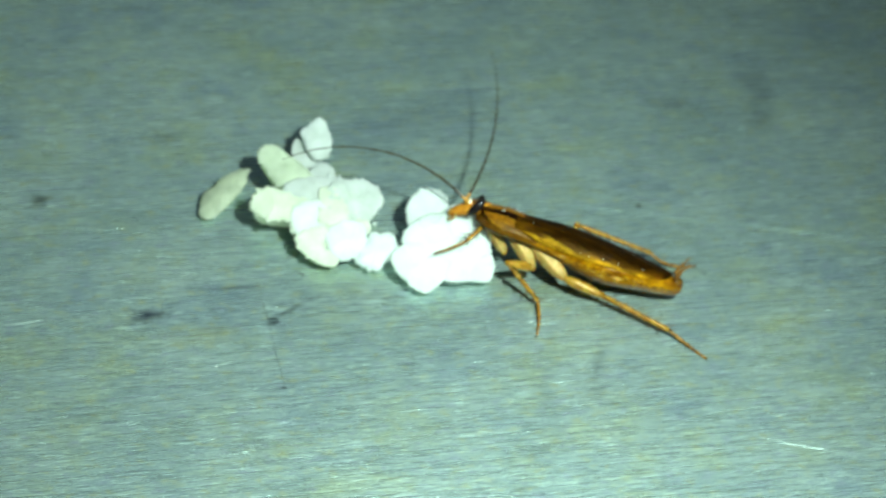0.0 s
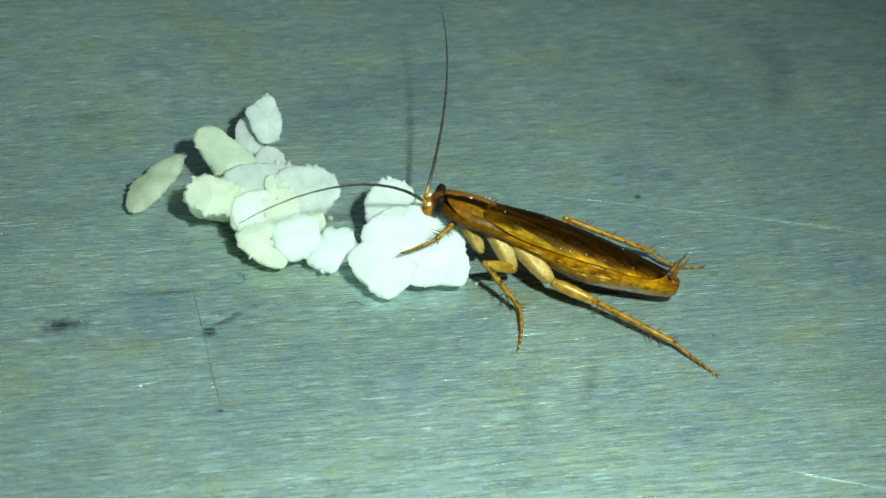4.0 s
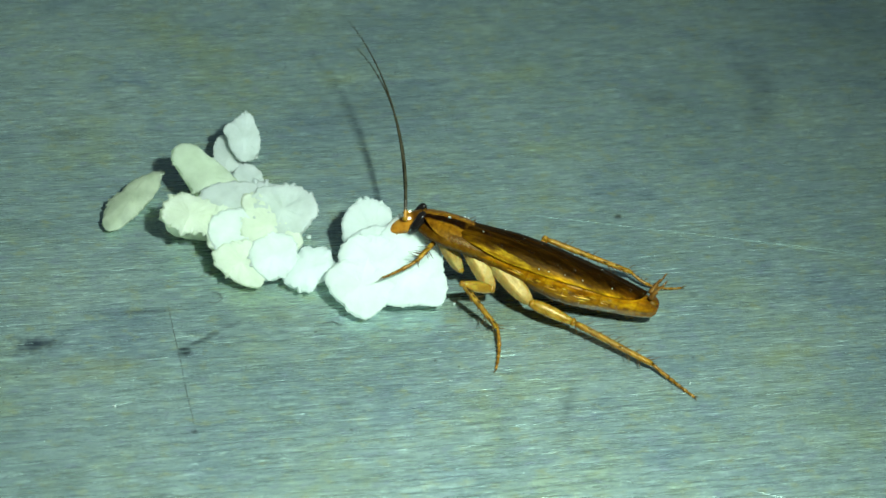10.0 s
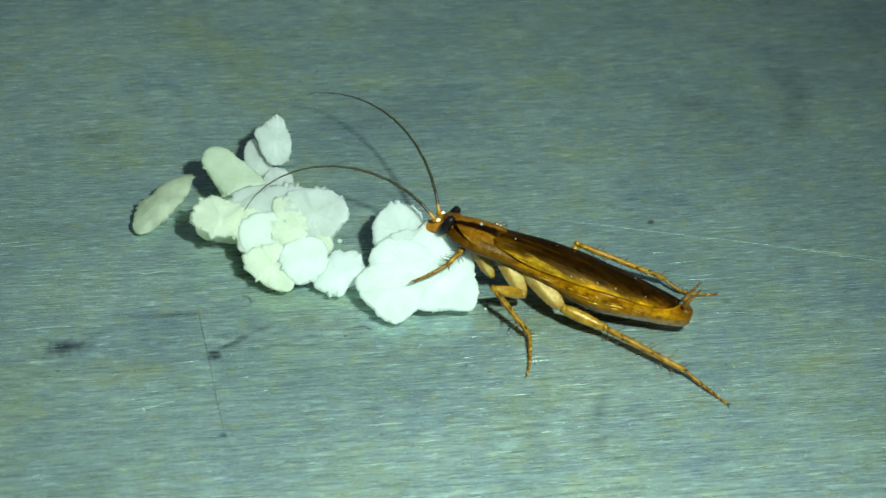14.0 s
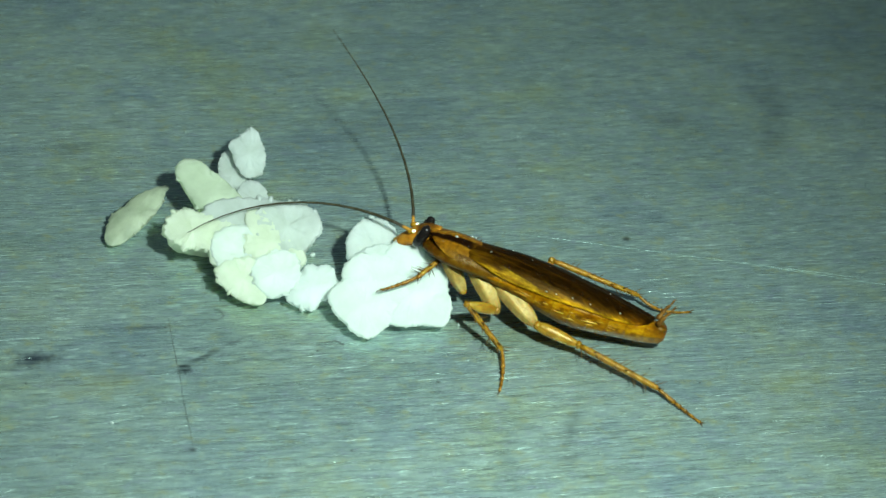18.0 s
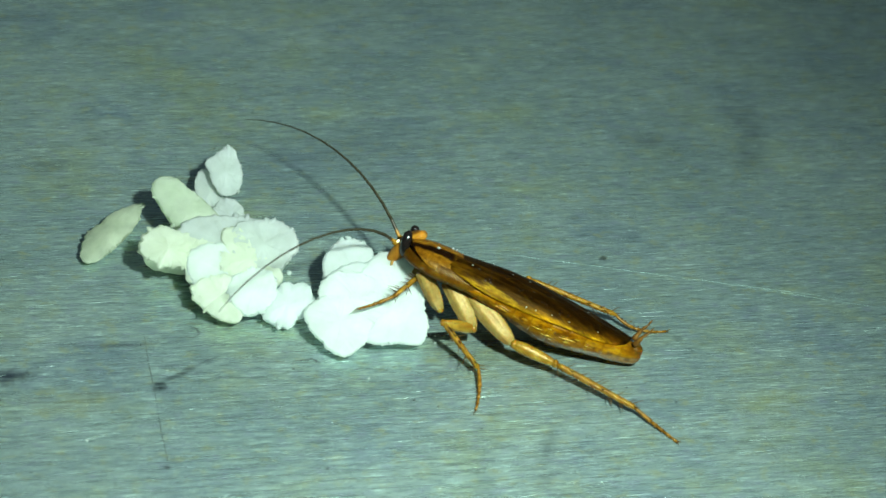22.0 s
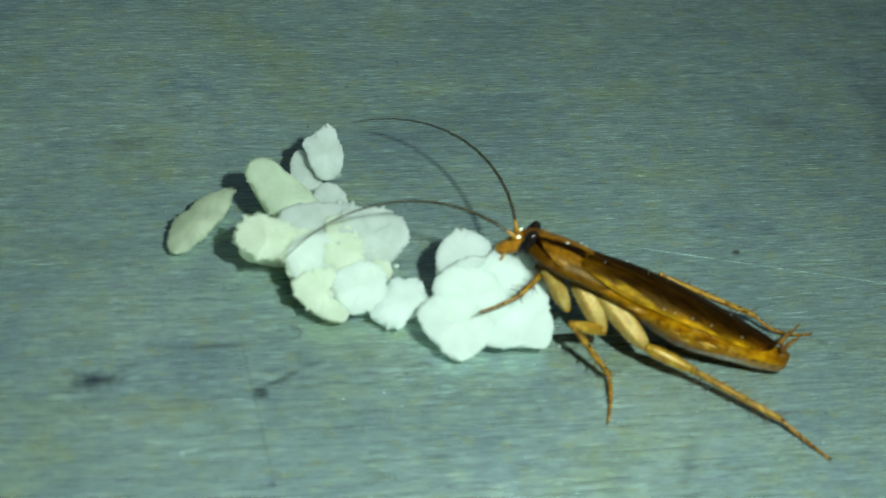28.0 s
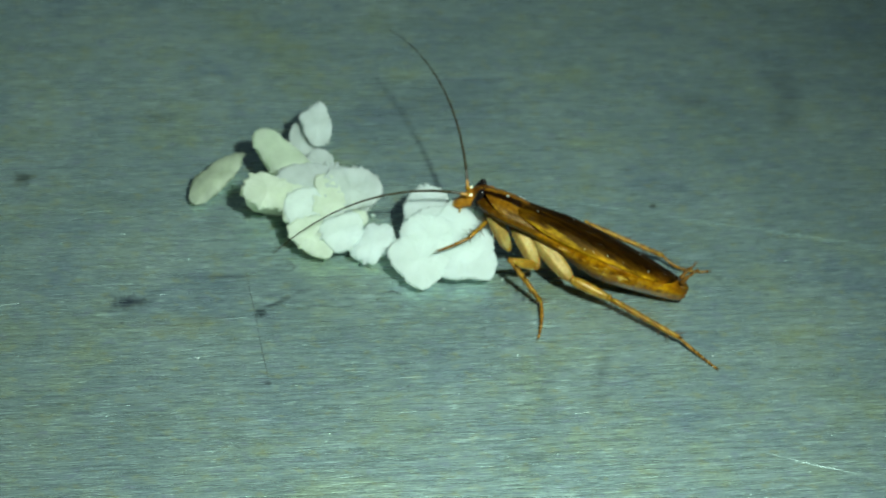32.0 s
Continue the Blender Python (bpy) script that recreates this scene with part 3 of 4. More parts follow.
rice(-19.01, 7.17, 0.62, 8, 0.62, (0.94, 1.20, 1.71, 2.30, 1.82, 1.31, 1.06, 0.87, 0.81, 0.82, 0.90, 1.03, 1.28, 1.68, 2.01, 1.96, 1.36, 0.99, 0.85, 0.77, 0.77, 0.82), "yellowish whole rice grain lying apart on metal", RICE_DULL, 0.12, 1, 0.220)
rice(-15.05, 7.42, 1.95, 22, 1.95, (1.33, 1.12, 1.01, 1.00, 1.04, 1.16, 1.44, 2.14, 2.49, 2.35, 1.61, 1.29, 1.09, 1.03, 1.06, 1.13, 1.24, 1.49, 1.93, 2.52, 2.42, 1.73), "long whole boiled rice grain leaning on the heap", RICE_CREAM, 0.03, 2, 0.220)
rice(-13.36, 10.42, 1.90, 34, 0.70, (0.84, 0.80, 0.91, 1.30, 1.15, 1.03, 1.11, 0.87, 0.83, 0.93, 1.17, 1.26, 1.12, 0.94), "broken rice wedge standing at the heap's edge", RICE_GLASSY_DIM, 0.05, 3, 0.060)
rice(-14.19, 9.84, 0.95, 22, 0.95, (0.62, 0.48, 0.56, 0.94, 1.35, 1.07, 0.78, 0.73, 0.67, 0.77, 0.90, 1.18, 1.21, 0.95), "dull half rice grain in shade beside the wedge", RICE_GLASSY_DIM, 0.05, 4, 0.060)
rice(-13.14, 7.56, 1.65, 22, 1.65, (0.83, 0.78, 0.85, 0.95, 1.04, 0.97, 0.90, 0.84, 0.93, 0.89, 0.92, 0.92, 1.00, 1.08), "small bluish white rice lump at the heap", RICE_GLASSY_DIM, 0.05, 5, 0.060)
rice(-16.05, 4.97, 2.05, 22, 2.05, (2.10, 1.50, 1.02, 0.95, 1.05, 1.34, 1.42, 1.36, 1.28, 0.92, 0.86, 0.90, 1.25, 1.90), "torn rice piece with ragged end on the heap", RICE_WARM_DIM, 0.22, 6, 0.060)
rice(-14.27, 4.31, 1.77, 22, 1.77, (1.16, 1.14, 1.29, 1.46, 1.31, 1.45, 1.37, 1.19, 1.12, 1.23, 1.28, 1.38, 1.56, 1.32), "mashed rice lump in the heap's middle", RICE_WARM_DIM, 0.10, 7, 0.060)
rice(-11.50, 5.21, 2.27, 22, 2.27, (1.77, 1.65, 1.52, 1.29, 1.26, 1.56, 1.78, 1.65, 1.58, 1.40, 1.52, 1.42, 1.52, 1.57), "broad broken rice lump at the heap's end", RICE_GLASSY_DIM, 0.12, 8, 0.060)
rice(-12.17, 4.44, 1.95, 22, 1.95, (1.40, 1.31, 1.30, 1.58, 1.73, 2.02, 1.43, 1.45, 1.42, 1.43, 1.49, 1.66, 1.87, 1.79), "sticky rice lump on top of the heap", RICE_WARM_DIM, 0.12, 9, 0.060)
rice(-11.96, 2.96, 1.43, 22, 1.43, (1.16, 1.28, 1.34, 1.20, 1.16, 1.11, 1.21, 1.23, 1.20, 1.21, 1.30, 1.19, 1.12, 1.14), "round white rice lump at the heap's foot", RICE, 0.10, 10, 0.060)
rice(-13.55, 2.65, 1.24, 22, 1.24, (1.05, 1.02, 1.18, 1.21, 1.19, 1.25, 1.42, 1.30, 1.02, 0.94, 1.01, 1.24, 1.57, 1.28), "yellow-white rice grain at the heap's foot", RICE_WARM_DIM, 0.08, 11, 0.060)
rice(-10.29, 2.43, 1.00, 22, 1.00, (1.22, 1.34, 1.39, 1.14, 1.15, 0.92, 1.00, 1.26, 1.43, 1.22, 1.18, 1.13, 0.89, 1.08), "round glossy rice lump between two heaps", RICE, 0.12, 12, 0.200)
gnawed = rice(-7.23, 4.30, 1.85, 22, 1.85, (1.17, 1.24, 1.49, 1.60, 1.59, 1.54, 1.38, 1.33, 1.37, 1.42, 1.55, 1.50, 1.67, 1.48), "gnawed rice lump before the insect's mouth", RICE, 0.10, 13, 0.100)
rice(-7.79, 1.13, 1.31, 22, 1.31, (1.61, 1.59, 1.48, 1.55, 1.45, 1.58, 1.75, 1.64, 1.38, 1.31, 1.51, 1.68, 1.59, 1.55), "large bright rice lump with torn edges", RICE, 0.12, 14, 0.060)
rice(-7.02, 2.25, 1.73, 22, 1.73, (1.73, 1.46, 1.43, 1.41, 1.52, 1.77, 1.91, 1.72, 1.53, 1.33, 1.34, 1.49, 1.85, 1.97), "mashed white rice lump under the insect's foreleg", RICE, 0.14, 15, 0.060)
rice(-5.29, 1.82, 1.52, 22, 1.52, (1.58, 1.77, 2.45, 3.00, 2.94, 2.40, 1.69, 1.62, 1.86, 2.07, 1.77, 1.70, 2.15, 1.99), "flat white rice lump beside the insect's leg", RICE, 0.10, 16, 0.060)
rice(-13.18, 5.23, 2.07, 22, 2.07, (2.46, 2.51, 1.89, 1.63, 1.62, 1.96, 2.50, 2.59, 2.14, 1.77, 1.71, 1.75, 2.20, 2.29), "mashed boiled rice at the heap's core", RICE_GLASSY_DIM, 0.12, 21, 0.060, "rice_mash")
rice(-13.17, 3.77, 1.63, 22, 1.63, (2.28, 1.94, 1.51, 1.45, 1.69, 1.96, 2.19, 1.89, 1.71, 1.64, 1.71, 1.80, 1.82, 1.90), "mashed boiled rice low in the heap", RICE, 0.12, 23, 0.060, "rice_mash")
rice(-6.32, 2.44, 1.74, 22, 1.74, (2.36, 2.11, 1.77, 1.70, 1.73, 1.99, 2.22, 2.13, 2.17, 1.82, 1.79, 1.68, 1.90, 2.15), "mashed boiled rice between the bright lumps", RICE, 0.12, 22, 0.060, "rice_mash")

# ---- the cockroach ----
roach = tagged(new("cockroach"), "amber brown striped cockroach feeding on boiled rice", "cockroach")
HOME = Vector((0.45, 1.70, 0.0))
roach.location = HOME * K
TORSO = (-0.34, 0.56, 2.12, 32.6, -7.3, 160.9)


def torso_pose(dx=0.0, dy=0.0, dz=0.0, nod=0.0):
    x, y, z, rx, ry, rz = TORSO
    return pose((x + dx) * K, (y + dy) * K, (z + dz) * K, rx, ry - nod, rz)


HALF_WIDTH = [(-7.1, 0.28), (-6.9, 0.52), (-6.3, 0.74), (-5.4, 0.99), (-4.5, 1.22), (-3.0, 1.45), (-1.5, 1.54), (0.0, 1.50), (2.0, 1.36), (3.2, 1.10)]
BELLY_DEPTH = [(-7.1, 0.30), (-6.9, 0.50), (-6.0, 0.74), (-4.5, 0.99), (-3.3, 1.19), (-2.0, 1.24), (-1.0, 1.06), (0.5, 0.70), (2.0, 0.45), (3.2, 0.3)]
BACK_HEIGHT = [(-7.1, 0.30), (-6.9, 0.45), (-6.0, 0.48), (-4.5, 0.55), (-2.0, 0.75), (1.0, 0.75), (3.2, 0.5)]
WING_WIDTH = [(-6.35, 0.08), (-6.25, 0.32), (-6.0, 0.64), (-5.4, 1.00), (-4.5, 1.27), (-3.0, 1.51), (-1.0, 1.61), (1.0, 1.57), (2.4, 1.40), (3.3, 1.10)]
WING_TOP = [(-6.35, 0.42), (-5.45, 0.56), (-4.2, 0.72), (-2.8, 0.86), (-1.4, 0.99), (0.0, 1.03), (1.0, 0.98), (2.4, 0.84), (3.3, 0.74)]
WING_EDGE = [(-6.35, 0.10), (-5.5, -0.18), (-4.5, -0.28), (-3.0, -0.34), (-1.0, -0.42), (1.0, -0.36), (2.4, -0.05), (3.3, 0.12)]
SHIELD_WIDTH = [(2.55, 0.70), (2.8, 1.12), (3.1, 1.26), (3.6, 1.34), (4.2, 1.30), (4.7, 1.12), (5.05, 0.84), (5.28, 0.46), (5.34, 0.14)]


def shield_height(x, y):
    return 0.90 - 1.45 * (1 - math.sqrt(max(0.0, 1 - (y / 1.46) ** 2))) - 0.075 * (x - 3.5) ** 2


def wing_height(x, y):
    w, edge = profile(WING_WIDTH, x) * 1.03, profile(WING_EDGE, x)
    return edge + (profile(WING_TOP, x) - edge) * math.sqrt(max(0.0, 1 - (y / max(w, 0.06)) ** 2))


def flank_point(x, angle, out=0.0):
    """Place on the belly's skin at x; angle in degrees down from the side."""
    w, a = profile(HALF_WIDTH, x) + out, radians(angle)
    return Vector((x, w * math.cos(a), -0.20 - (profile(BELLY_DEPTH, x) + out) * math.sin(a)))


def shell(xs, y_of, z_of, thick):
    """Thin curved plate: a grid of x by side, skinned above and below."""
    rows, cols = len(xs), 15
    top = [Vector((x, y_of(x, j / (cols - 1)), 0)) for x in xs for j in range(cols)]
    for p in top:
        p.z = z_of(p.x, p.y)
    verts = top + [p - Vector((0, 0, thick)) for p in top]
    k = rows * cols
    faces = []
    for i in range(rows - 1):
        for j in range(cols - 1):
            a, b, c, d = i * cols + j, i * cols + j + 1, (i + 1) * cols + j + 1, (i + 1) * cols + j
            faces += [(a, b, c, d), (k + d, k + c, k + b, k + a)]
    edge = [i * cols for i in range(rows)] + [(rows - 1) * cols + j for j in range(1, cols)] + [i * cols + cols - 1 for i in range(rows - 2, -1, -1)] + list(range(cols - 2, 0, -1))
    faces += [(edge[i], edge[(i + 1) % len(edge)], k + edge[(i + 1) % len(edge)], k + edge[i]) for i in range(len(edge))]
    return verts, faces


def steps(a, b, n):
    return [a + (b - a) * i / n for i in range(n + 1)]


def build_torso():
    torso = part("thorax", *rings([[(x, 1.12 * s * math.cos(a), -0.20 + (0.74 if math.sin(a) > 0 else 0.38) * s * math.sin(a)) for a in (2 * math.pi * k / 24 for k in range(24))]
                                   for x, s in ((0.0, 0.8), (0.6, 1.08), (1.4, 1.24), (2.4, 1.24), (3.0, 1.24), (3.6, 1.25), (4.2, 1.18), (4.7, 1.0), (5.1, 0.72), (5.4, 0.42))]), THORAX, roach, "amber underside of the thorax")
    # belly in overlapping rings
    cuts = steps(2.25, -7.05, 10)
    for a, b in zip(cuts, cuts[1:]):
        loops = []
        for x, grow in ((a + 0.14, 0.94), (a + 0.02, 0.982), (a - 0.15, 0.995), ((a + b) / 2, 1.0), (b + 0.12, 1.002), (b, 0.994), (b - 0.06, 0.96)):
            w, deep, back = (profile(t, x) * grow for t in (HALF_WIDTH, BELLY_DEPTH, BACK_HEIGHT))
            loop = []
            for k in range(40):
                t = 2 * math.pi * k / 40
                fold = 0.022 * math.sin(9 * math.sin(t) + 1.5 * x) * max(0.0, math.cos(t)) ** 2 + 0.02 * noise.noise(Vector((x * 1.6, math.cos(t) * 2, math.sin(t) * 3)))
                loop.append((x, (w + fold) * math.cos(t), -0.20 + ((deep if math.sin(t) < 0 else back) + fold) * math.sin(t)))
            loops.append(loop)
        part("abdomen_ring", *rings(loops), GOLD, torso, "golden abdomen ring")
    for name, side in (("left_wing_cover", 1), ("right_wing_cover", -1)):
        lift = 0.05 if side > 0 else 0.0
        part(name, *shell(steps(3.3, -6.35, 44), lambda x, s: side * (-0.25 * min(1.0, profile(WING_WIDTH, x)) + s * (profile(WING_WIDTH, x) + 0.25 * min(1.0, profile(WING_WIDTH, x)))),
                          lambda x, y: wing_height(x, y) + lift + 0.012 * math.sin(y * 11 + 0.7 * x) + 0.02 * noise.noise(Vector((x * 0.9, y * 2.5, 3))), 0.02), WING, torso, "glossy brown wing cover")
    part("pronotum", *shell(steps(2.55, 5.34, 24), lambda x, s: (2 * s - 1) * profile(SHIELD_WIDTH, x),
                            lambda x, y: shield_height(x, y) + 0.015 * noise.noise(Vector((x * 2, y * 2, 0))), 0.025), PRONOTUM, torso, "amber shield with two dark stripes")
    # pale wrinkled skin in small pads below the wings' edges
    rnd = random.Random(21)
    for side in (1, -1):
        for angle, size in ((10, 0.085), (18, 0.10), (27, 0.085)):
            x = 0.7 + rnd.uniform(-0.3, 0.3)
            while x > -4.6:
                length, wave = rnd.uniform(0.6, 1.5), rnd.uniform(0, 6)
                pts, radii = [], []
                for i, q in enumerate(steps(x, x - length, 8)):
                    c = flank_point(q, angle + 1.8 * math.sin(3.0 * q + wave), -0.065)
                    pts.append((c.x, side * c.y, c.z))
                    radii.append(size * (0.12 + 0.88 * math.sin(math.pi * (i + 0.3) / 8.6)) * rnd.uniform(0.75, 1.1))
                part("flank_fold", *tube(pts, radii, 8, 0.8), FLANK, torso, "pale wrinkled skin below the wing")
                x -= length * rnd.uniform(0.85, 1.15)
    # short hairs under the belly's edge
    for i in range(9):
        x = -1.2 - 0.62 * i + rnd.uniform(-0.2, 0.2)
        c = flank_point(x, rnd.uniform(48, 66))
        part("belly_hair", *tube([c, c + Vector((-0.07, 0.08, -0.06)), c + Vector((-0.14, 0.12, -0.11))], (0.014, 0.010, 0.004), 4), FOOT, torso)
    # tail plate between the tail feelers
    part("tail_plate", *ball((-6.75, 0.0, 0.02), (0.42, 0.55, 0.34), 10, 16, Euler((0, radians(12), 0)).to_matrix(), 0.25, 3), THORAX, torso, "reddish brown tail plate")
    # crumbs of rice stuck to the back; those along the wing edge stand for glints
    rnd = random.Random(4)
    for x, y in ((3.3, -0.55), (3.1, -0.42), (1.2, -0.3), (0.2, 0.3), (-0.7, 0.25), (2.2, 0.7), (-1.4, 1.5), (-0.9, 1.53), (-2.2, 1.42), (-3.1, 1.33), (-4.6, 1.04), (4.0, 0.45), (-2.4, -0.2), (-3.9, 0.1)):
        z = shield_height(x, y) + 0.02 if x > 2.7 else wing_height(x, y) + 0.05
        size = 0.032 if x < 2.7 else 0.075
        part("crumb", *ball((x, y, z), [rnd.uniform(0.6, 1.2) * size for _ in range(3)], 5, 7, None, 0.4, x), RICE, torso, "tiny white rice crumb stuck on")
    # tail feelers: jointed, bent upwards, hairy
    for side in (1, -1):
        base = Vector((-6.55, 0.42 * side, 0.30))
        ends = [base, base + Vector((-0.08, 0.10 * side, 0.28)), base + Vector((-0.16, 0.16 * side, 0.58)), base + Vector((-0.34, 0.20 * side, 0.88)), base + Vector((-0.44, 0.22 * side, 1.22))]
        pts, radii = [], []
        for i in range(4):
            for k in range(3):
                pts.append(ends[i].lerp(ends[i + 1], k / 3))
                radii.append((0.15 - 0.034 * i) * (0.82, 1.0, 1.0)[k])
        pts.append(ends[-1])
        radii.append(0.02)
        hairs = [tube([p, p + Vector((-0.12, 0.26 * s, 0.14))], (0.016, 0.004), 4) for p in pts[3::2] for s in (1, -1)]
        part("cercus", *join(tube(pts, radii, 9, up=(1, 0, 0)), *hairs), CERCUS, torso, "dark ringed tail feeler")
    return torso


def build_head():
    """Pear-shaped head; local x runs from the neck to the mouth, z to the crown."""
    loops = []
    for x, w, up, down in ((-0.42, 0.26, 0.12, 0.22), (-0.25, 0.36, 0.22, 0.30), (0.0, 0.50, 0.36, 0.40), (0.3, 0.60, 0.44, 0.46), (0.6, 0.63, 0.46, 0.46), (0.95, 0.60, 0.42, 0.44), (1.3, 0.50, 0.34, 0.40), (1.6, 0.42, 0.28, 0.36), (1.85, 0.36, 0.22, 0.32), (2.02, 0.26, 0.15, 0.24), (2.12, 0.14, 0.08, 0.14)):
        loops.append([(x, w * math.cos(t), -0.04 * x * x + (up if math.sin(t) > 0 else down) * math.sin(t)) for t in (2 * math.pi * k / 28 for k in range(28))])
    head = part("head", *rings(loops), HEAD_SHELL, roach, "amber orange head, dark brown between the eyes")
    for side in (1, -1):
        bow = [(-0.02, 0.38, 0.50), (0.07, 0.45, 0.42), (0.26, 0.53, 0.22), (0.48, 0.56, 0.04), (0.72, 0.54, -0.13), (0.92, 0.49, -0.27), (1.04, 0.45, -0.36)]
        part("eye", *tube([(x, y * side, z) for x, y, z in bow], (0.05, 0.20, 0.26, 0.275, 0.25, 0.17, 0.04), 16, 1.0, (0, side, 0)), EYE, head, "glossy black kidney-shaped eye")
        part("ocellus", *ball((0.84, 0.36 * side, 0.36), (0.13, 0.10, 0.08), 8, 12), IVORY, head, "small ivory spot beside the eye")
        part("antenna_socket", *ball((1.0, 0.34 * side, 0.38), (0.17, 0.15, 0.14), 8, 10), AMBER, head)
        part("palp", *tube([(1.62, 0.30 * side, -0.24), (1.80, 0.44 * side, -0.42), (1.98, 0.44 * side, -0.56), (2.12, 0.36 * side, -0.54), (2.24, 0.30 * side, -0.50)], (0.06, 0.07, 0.055, 0.06, 0.03), 8), PALE, head)
        part("lip_palp", *tube([(1.86, 0.14 * side, -0.30), (2.02, 0.20 * side, -0.44), (2.16, 0.17 * side, -0.46)], (0.045, 0.05, 0.025), 7), AMBER, head)
    part("upper_lip", *ball((1.98, 0.0, -0.08), (0.20, 0.26, 0.12), 8, 12, Euler((0, radians(25), 0)).to_matrix()), PALE, head)
    part("mouthparts", *join(ball((2.0, 0.12, -0.22), (0.17, 0.13, 0.17), 6, 10), ball((2.0, -0.12, -0.22), (0.17, 0.13, 0.17), 6, 10)), FOOT, head, "darker amber jaws")
    return head


def spines(a, b, count, size, seed, spread=(0.0, 1.0)):
    """Thin bristles that stand off a leg segment, slanting to its far end."""
    rnd = random.Random(seed)
    a, b = Vector(a), Vector(b)
    d = (b - a).normalized()
    out = []
    for i in range(count):
        p = a.lerp(b, spread[0] + (spread[1] - spread[0]) * (i + 0.5) / count)
        side = Vector((rnd.uniform(-1, 1), rnd.uniform(-1, 1), rnd.uniform(-0.4, 0.6)))
        side = (side - d * side.dot(d)).normalized()
        tip = p + side * size * rnd.uniform(0.7, 1.1) + d * size * rnd.uniform(0.4, 0.9)
        out.append(tube([p, p.lerp(tip, 0.6), tip], (0.034, 0.022, 0.005), 4))
    return out


def leg(name, joints, radii, seed, label, via=None, tuck=0.25):
    """Leg of coxa, femur, tibia and foot; joints are places over the metal in millimetres. via: where the foot bends."""
    j = [Vector(p) - HOME for p in joints]
    r0, r1, r2, r3 = radii
    root = j[0] + (j[0] - j[1]) * tuck
    face = Vector((0.1, -0.75, 0.66))
    down, loops = (j[1] - root).normalized(), []
    across = down.cross(face).normalized()
    front = across.cross(down)
    for t, size in ((0, 0.92), (0.15, 1.0), (0.32, 1.03), (0.5, 1.0), (0.68, 0.92), (0.82, 0.8), (0.93, 0.62), (1.0, 0.38)):
        c, loop = root.lerp(j[1], t) + face * (0.22 * r0 * math.sin(math.pi * t)), []
        for k in range(28):
            a = 2 * math.pi * k / 28
            ridge_out = 1 + 0.10 * math.cos(5 * a + 0.8) + 0.05 * math.cos(9 * a + 3 * t)
            loop.append(c + across * (r0 * size * ridge_out * math.cos(a)) + front * (0.58 * r0 * size * ridge_out * math.sin(a)))
        loops.append(loop)
    limb = part(name, *rings(loops), PALE, roach, label)
    part("trochanter", *ball(j[1].lerp(j[2], 0.04), (r1 * 0.72, r1 * 0.72, r1 * 0.72), 9, 12, None, 0.15, seed), THIGH, limb)
    part("femur", *tube([j[1].lerp(j[2], s) for s in (0, 0.08, 0.25, 0.5, 0.75, 0.92, 1.0)], [r1 * s for s in (0.4, 0.8, 1.0, 1.0, 0.84, 0.62, 0.4)], 14, 0.72, face), THIGH, limb)
    part("knee", *ball(j[2], (r2 * 1.25, r2 * 1.25, r2 * 1.25), 8, 10, None, 0.2, seed), LEG, limb)
    part("tibia", *tube([j[2].lerp(j[3], s) for s in (0, 0.1, 0.35, 0.7, 0.95, 1.0)], [r2 * s for s in (0.7, 1.0, 1.05, 0.95, 0.95, 0.7)], 12), LEG, limb)
    bend = Vector(via) - HOME if via else j[3].lerp(j[4], 0.5) + Vector((-0.05, -0.06, -0.10))
    line = [j[3] * (1 - s) ** 2 + bend * (2 * s * (1 - s)) + j[4] * s ** 2 for s in steps(0.0, 1.0, 14)]
    for k, (a, b) in enumerate(((0, 6), (6, 8), (8, 10), (10, 12), (12, 14))):
        bit = line[a:b + 1]
        swell = [r3 * (1.0 - 0.08 * k) * (0.72 + 0.28 * i / (len(bit) - 1)) for i in range(len(bit))]
        part("foot_joint", *tube(bit, swell, 9), FOOT, limb)
    end = (line[-1] - line[-2]).normalized()
    for s in (1, -1):
        part("claw", *tube([j[4], j[4] + end * 0.12 + Vector((s * 0.05, s * 0.07, 0.05)), j[4] + end * 0.2 + Vector((s * 0.06, s * 0.09, 0.0))], (0.03, 0.022, 0.006), 5), BRISTLE, limb)
    for bristle in spines(j[2], j[3], 22, 0.56, seed) + spines(j[1], j[2], 4, 0.26, seed + 1, (0.5, 1.0)) + spines(line[0], line[10], 8, 0.14, seed + 2):
        part("bristle", *bristle, BRISTLE, limb)
    return limb


torso = build_torso()
head = build_head()
leg("left_hind_leg", [(-0.85, 1.48, 2.0), (0.43, 0.05, 1.3), (2.49, -0.84, 0.9), (6.18, -3.08, 0.45), (8.05, -4.76, 0.06)], (0.48, 0.30, 0.16, 0.112), 3, "amber spined hind leg stretched back", (7.0, -3.75, 0.12), 0.62)
leg("left_middle_leg", [(-2.05, 1.95, 2.1), (-1.35, 0.88, 1.3), (-2.92, 0.65, 2.0), (-1.17, -0.86, 0.45), (-1.41, -3.04, 0.06)], (0.45, 0.28, 0.14, 0.11), 5, "amber spined middle leg", (-1.05, -1.9, 0.12), 0.75)
front_leg = leg("left_front_leg", [(-3.66, 2.77, 2.7), (-2.78, 2.13, 1.25), (-4.01, 3.02, 2.6), (-5.12, 1.71, 2.4), (-6.74, 0.92, 2.1)], (0.38, 0.26, 0.125, 0.10), 7, "amber front leg resting on rice")
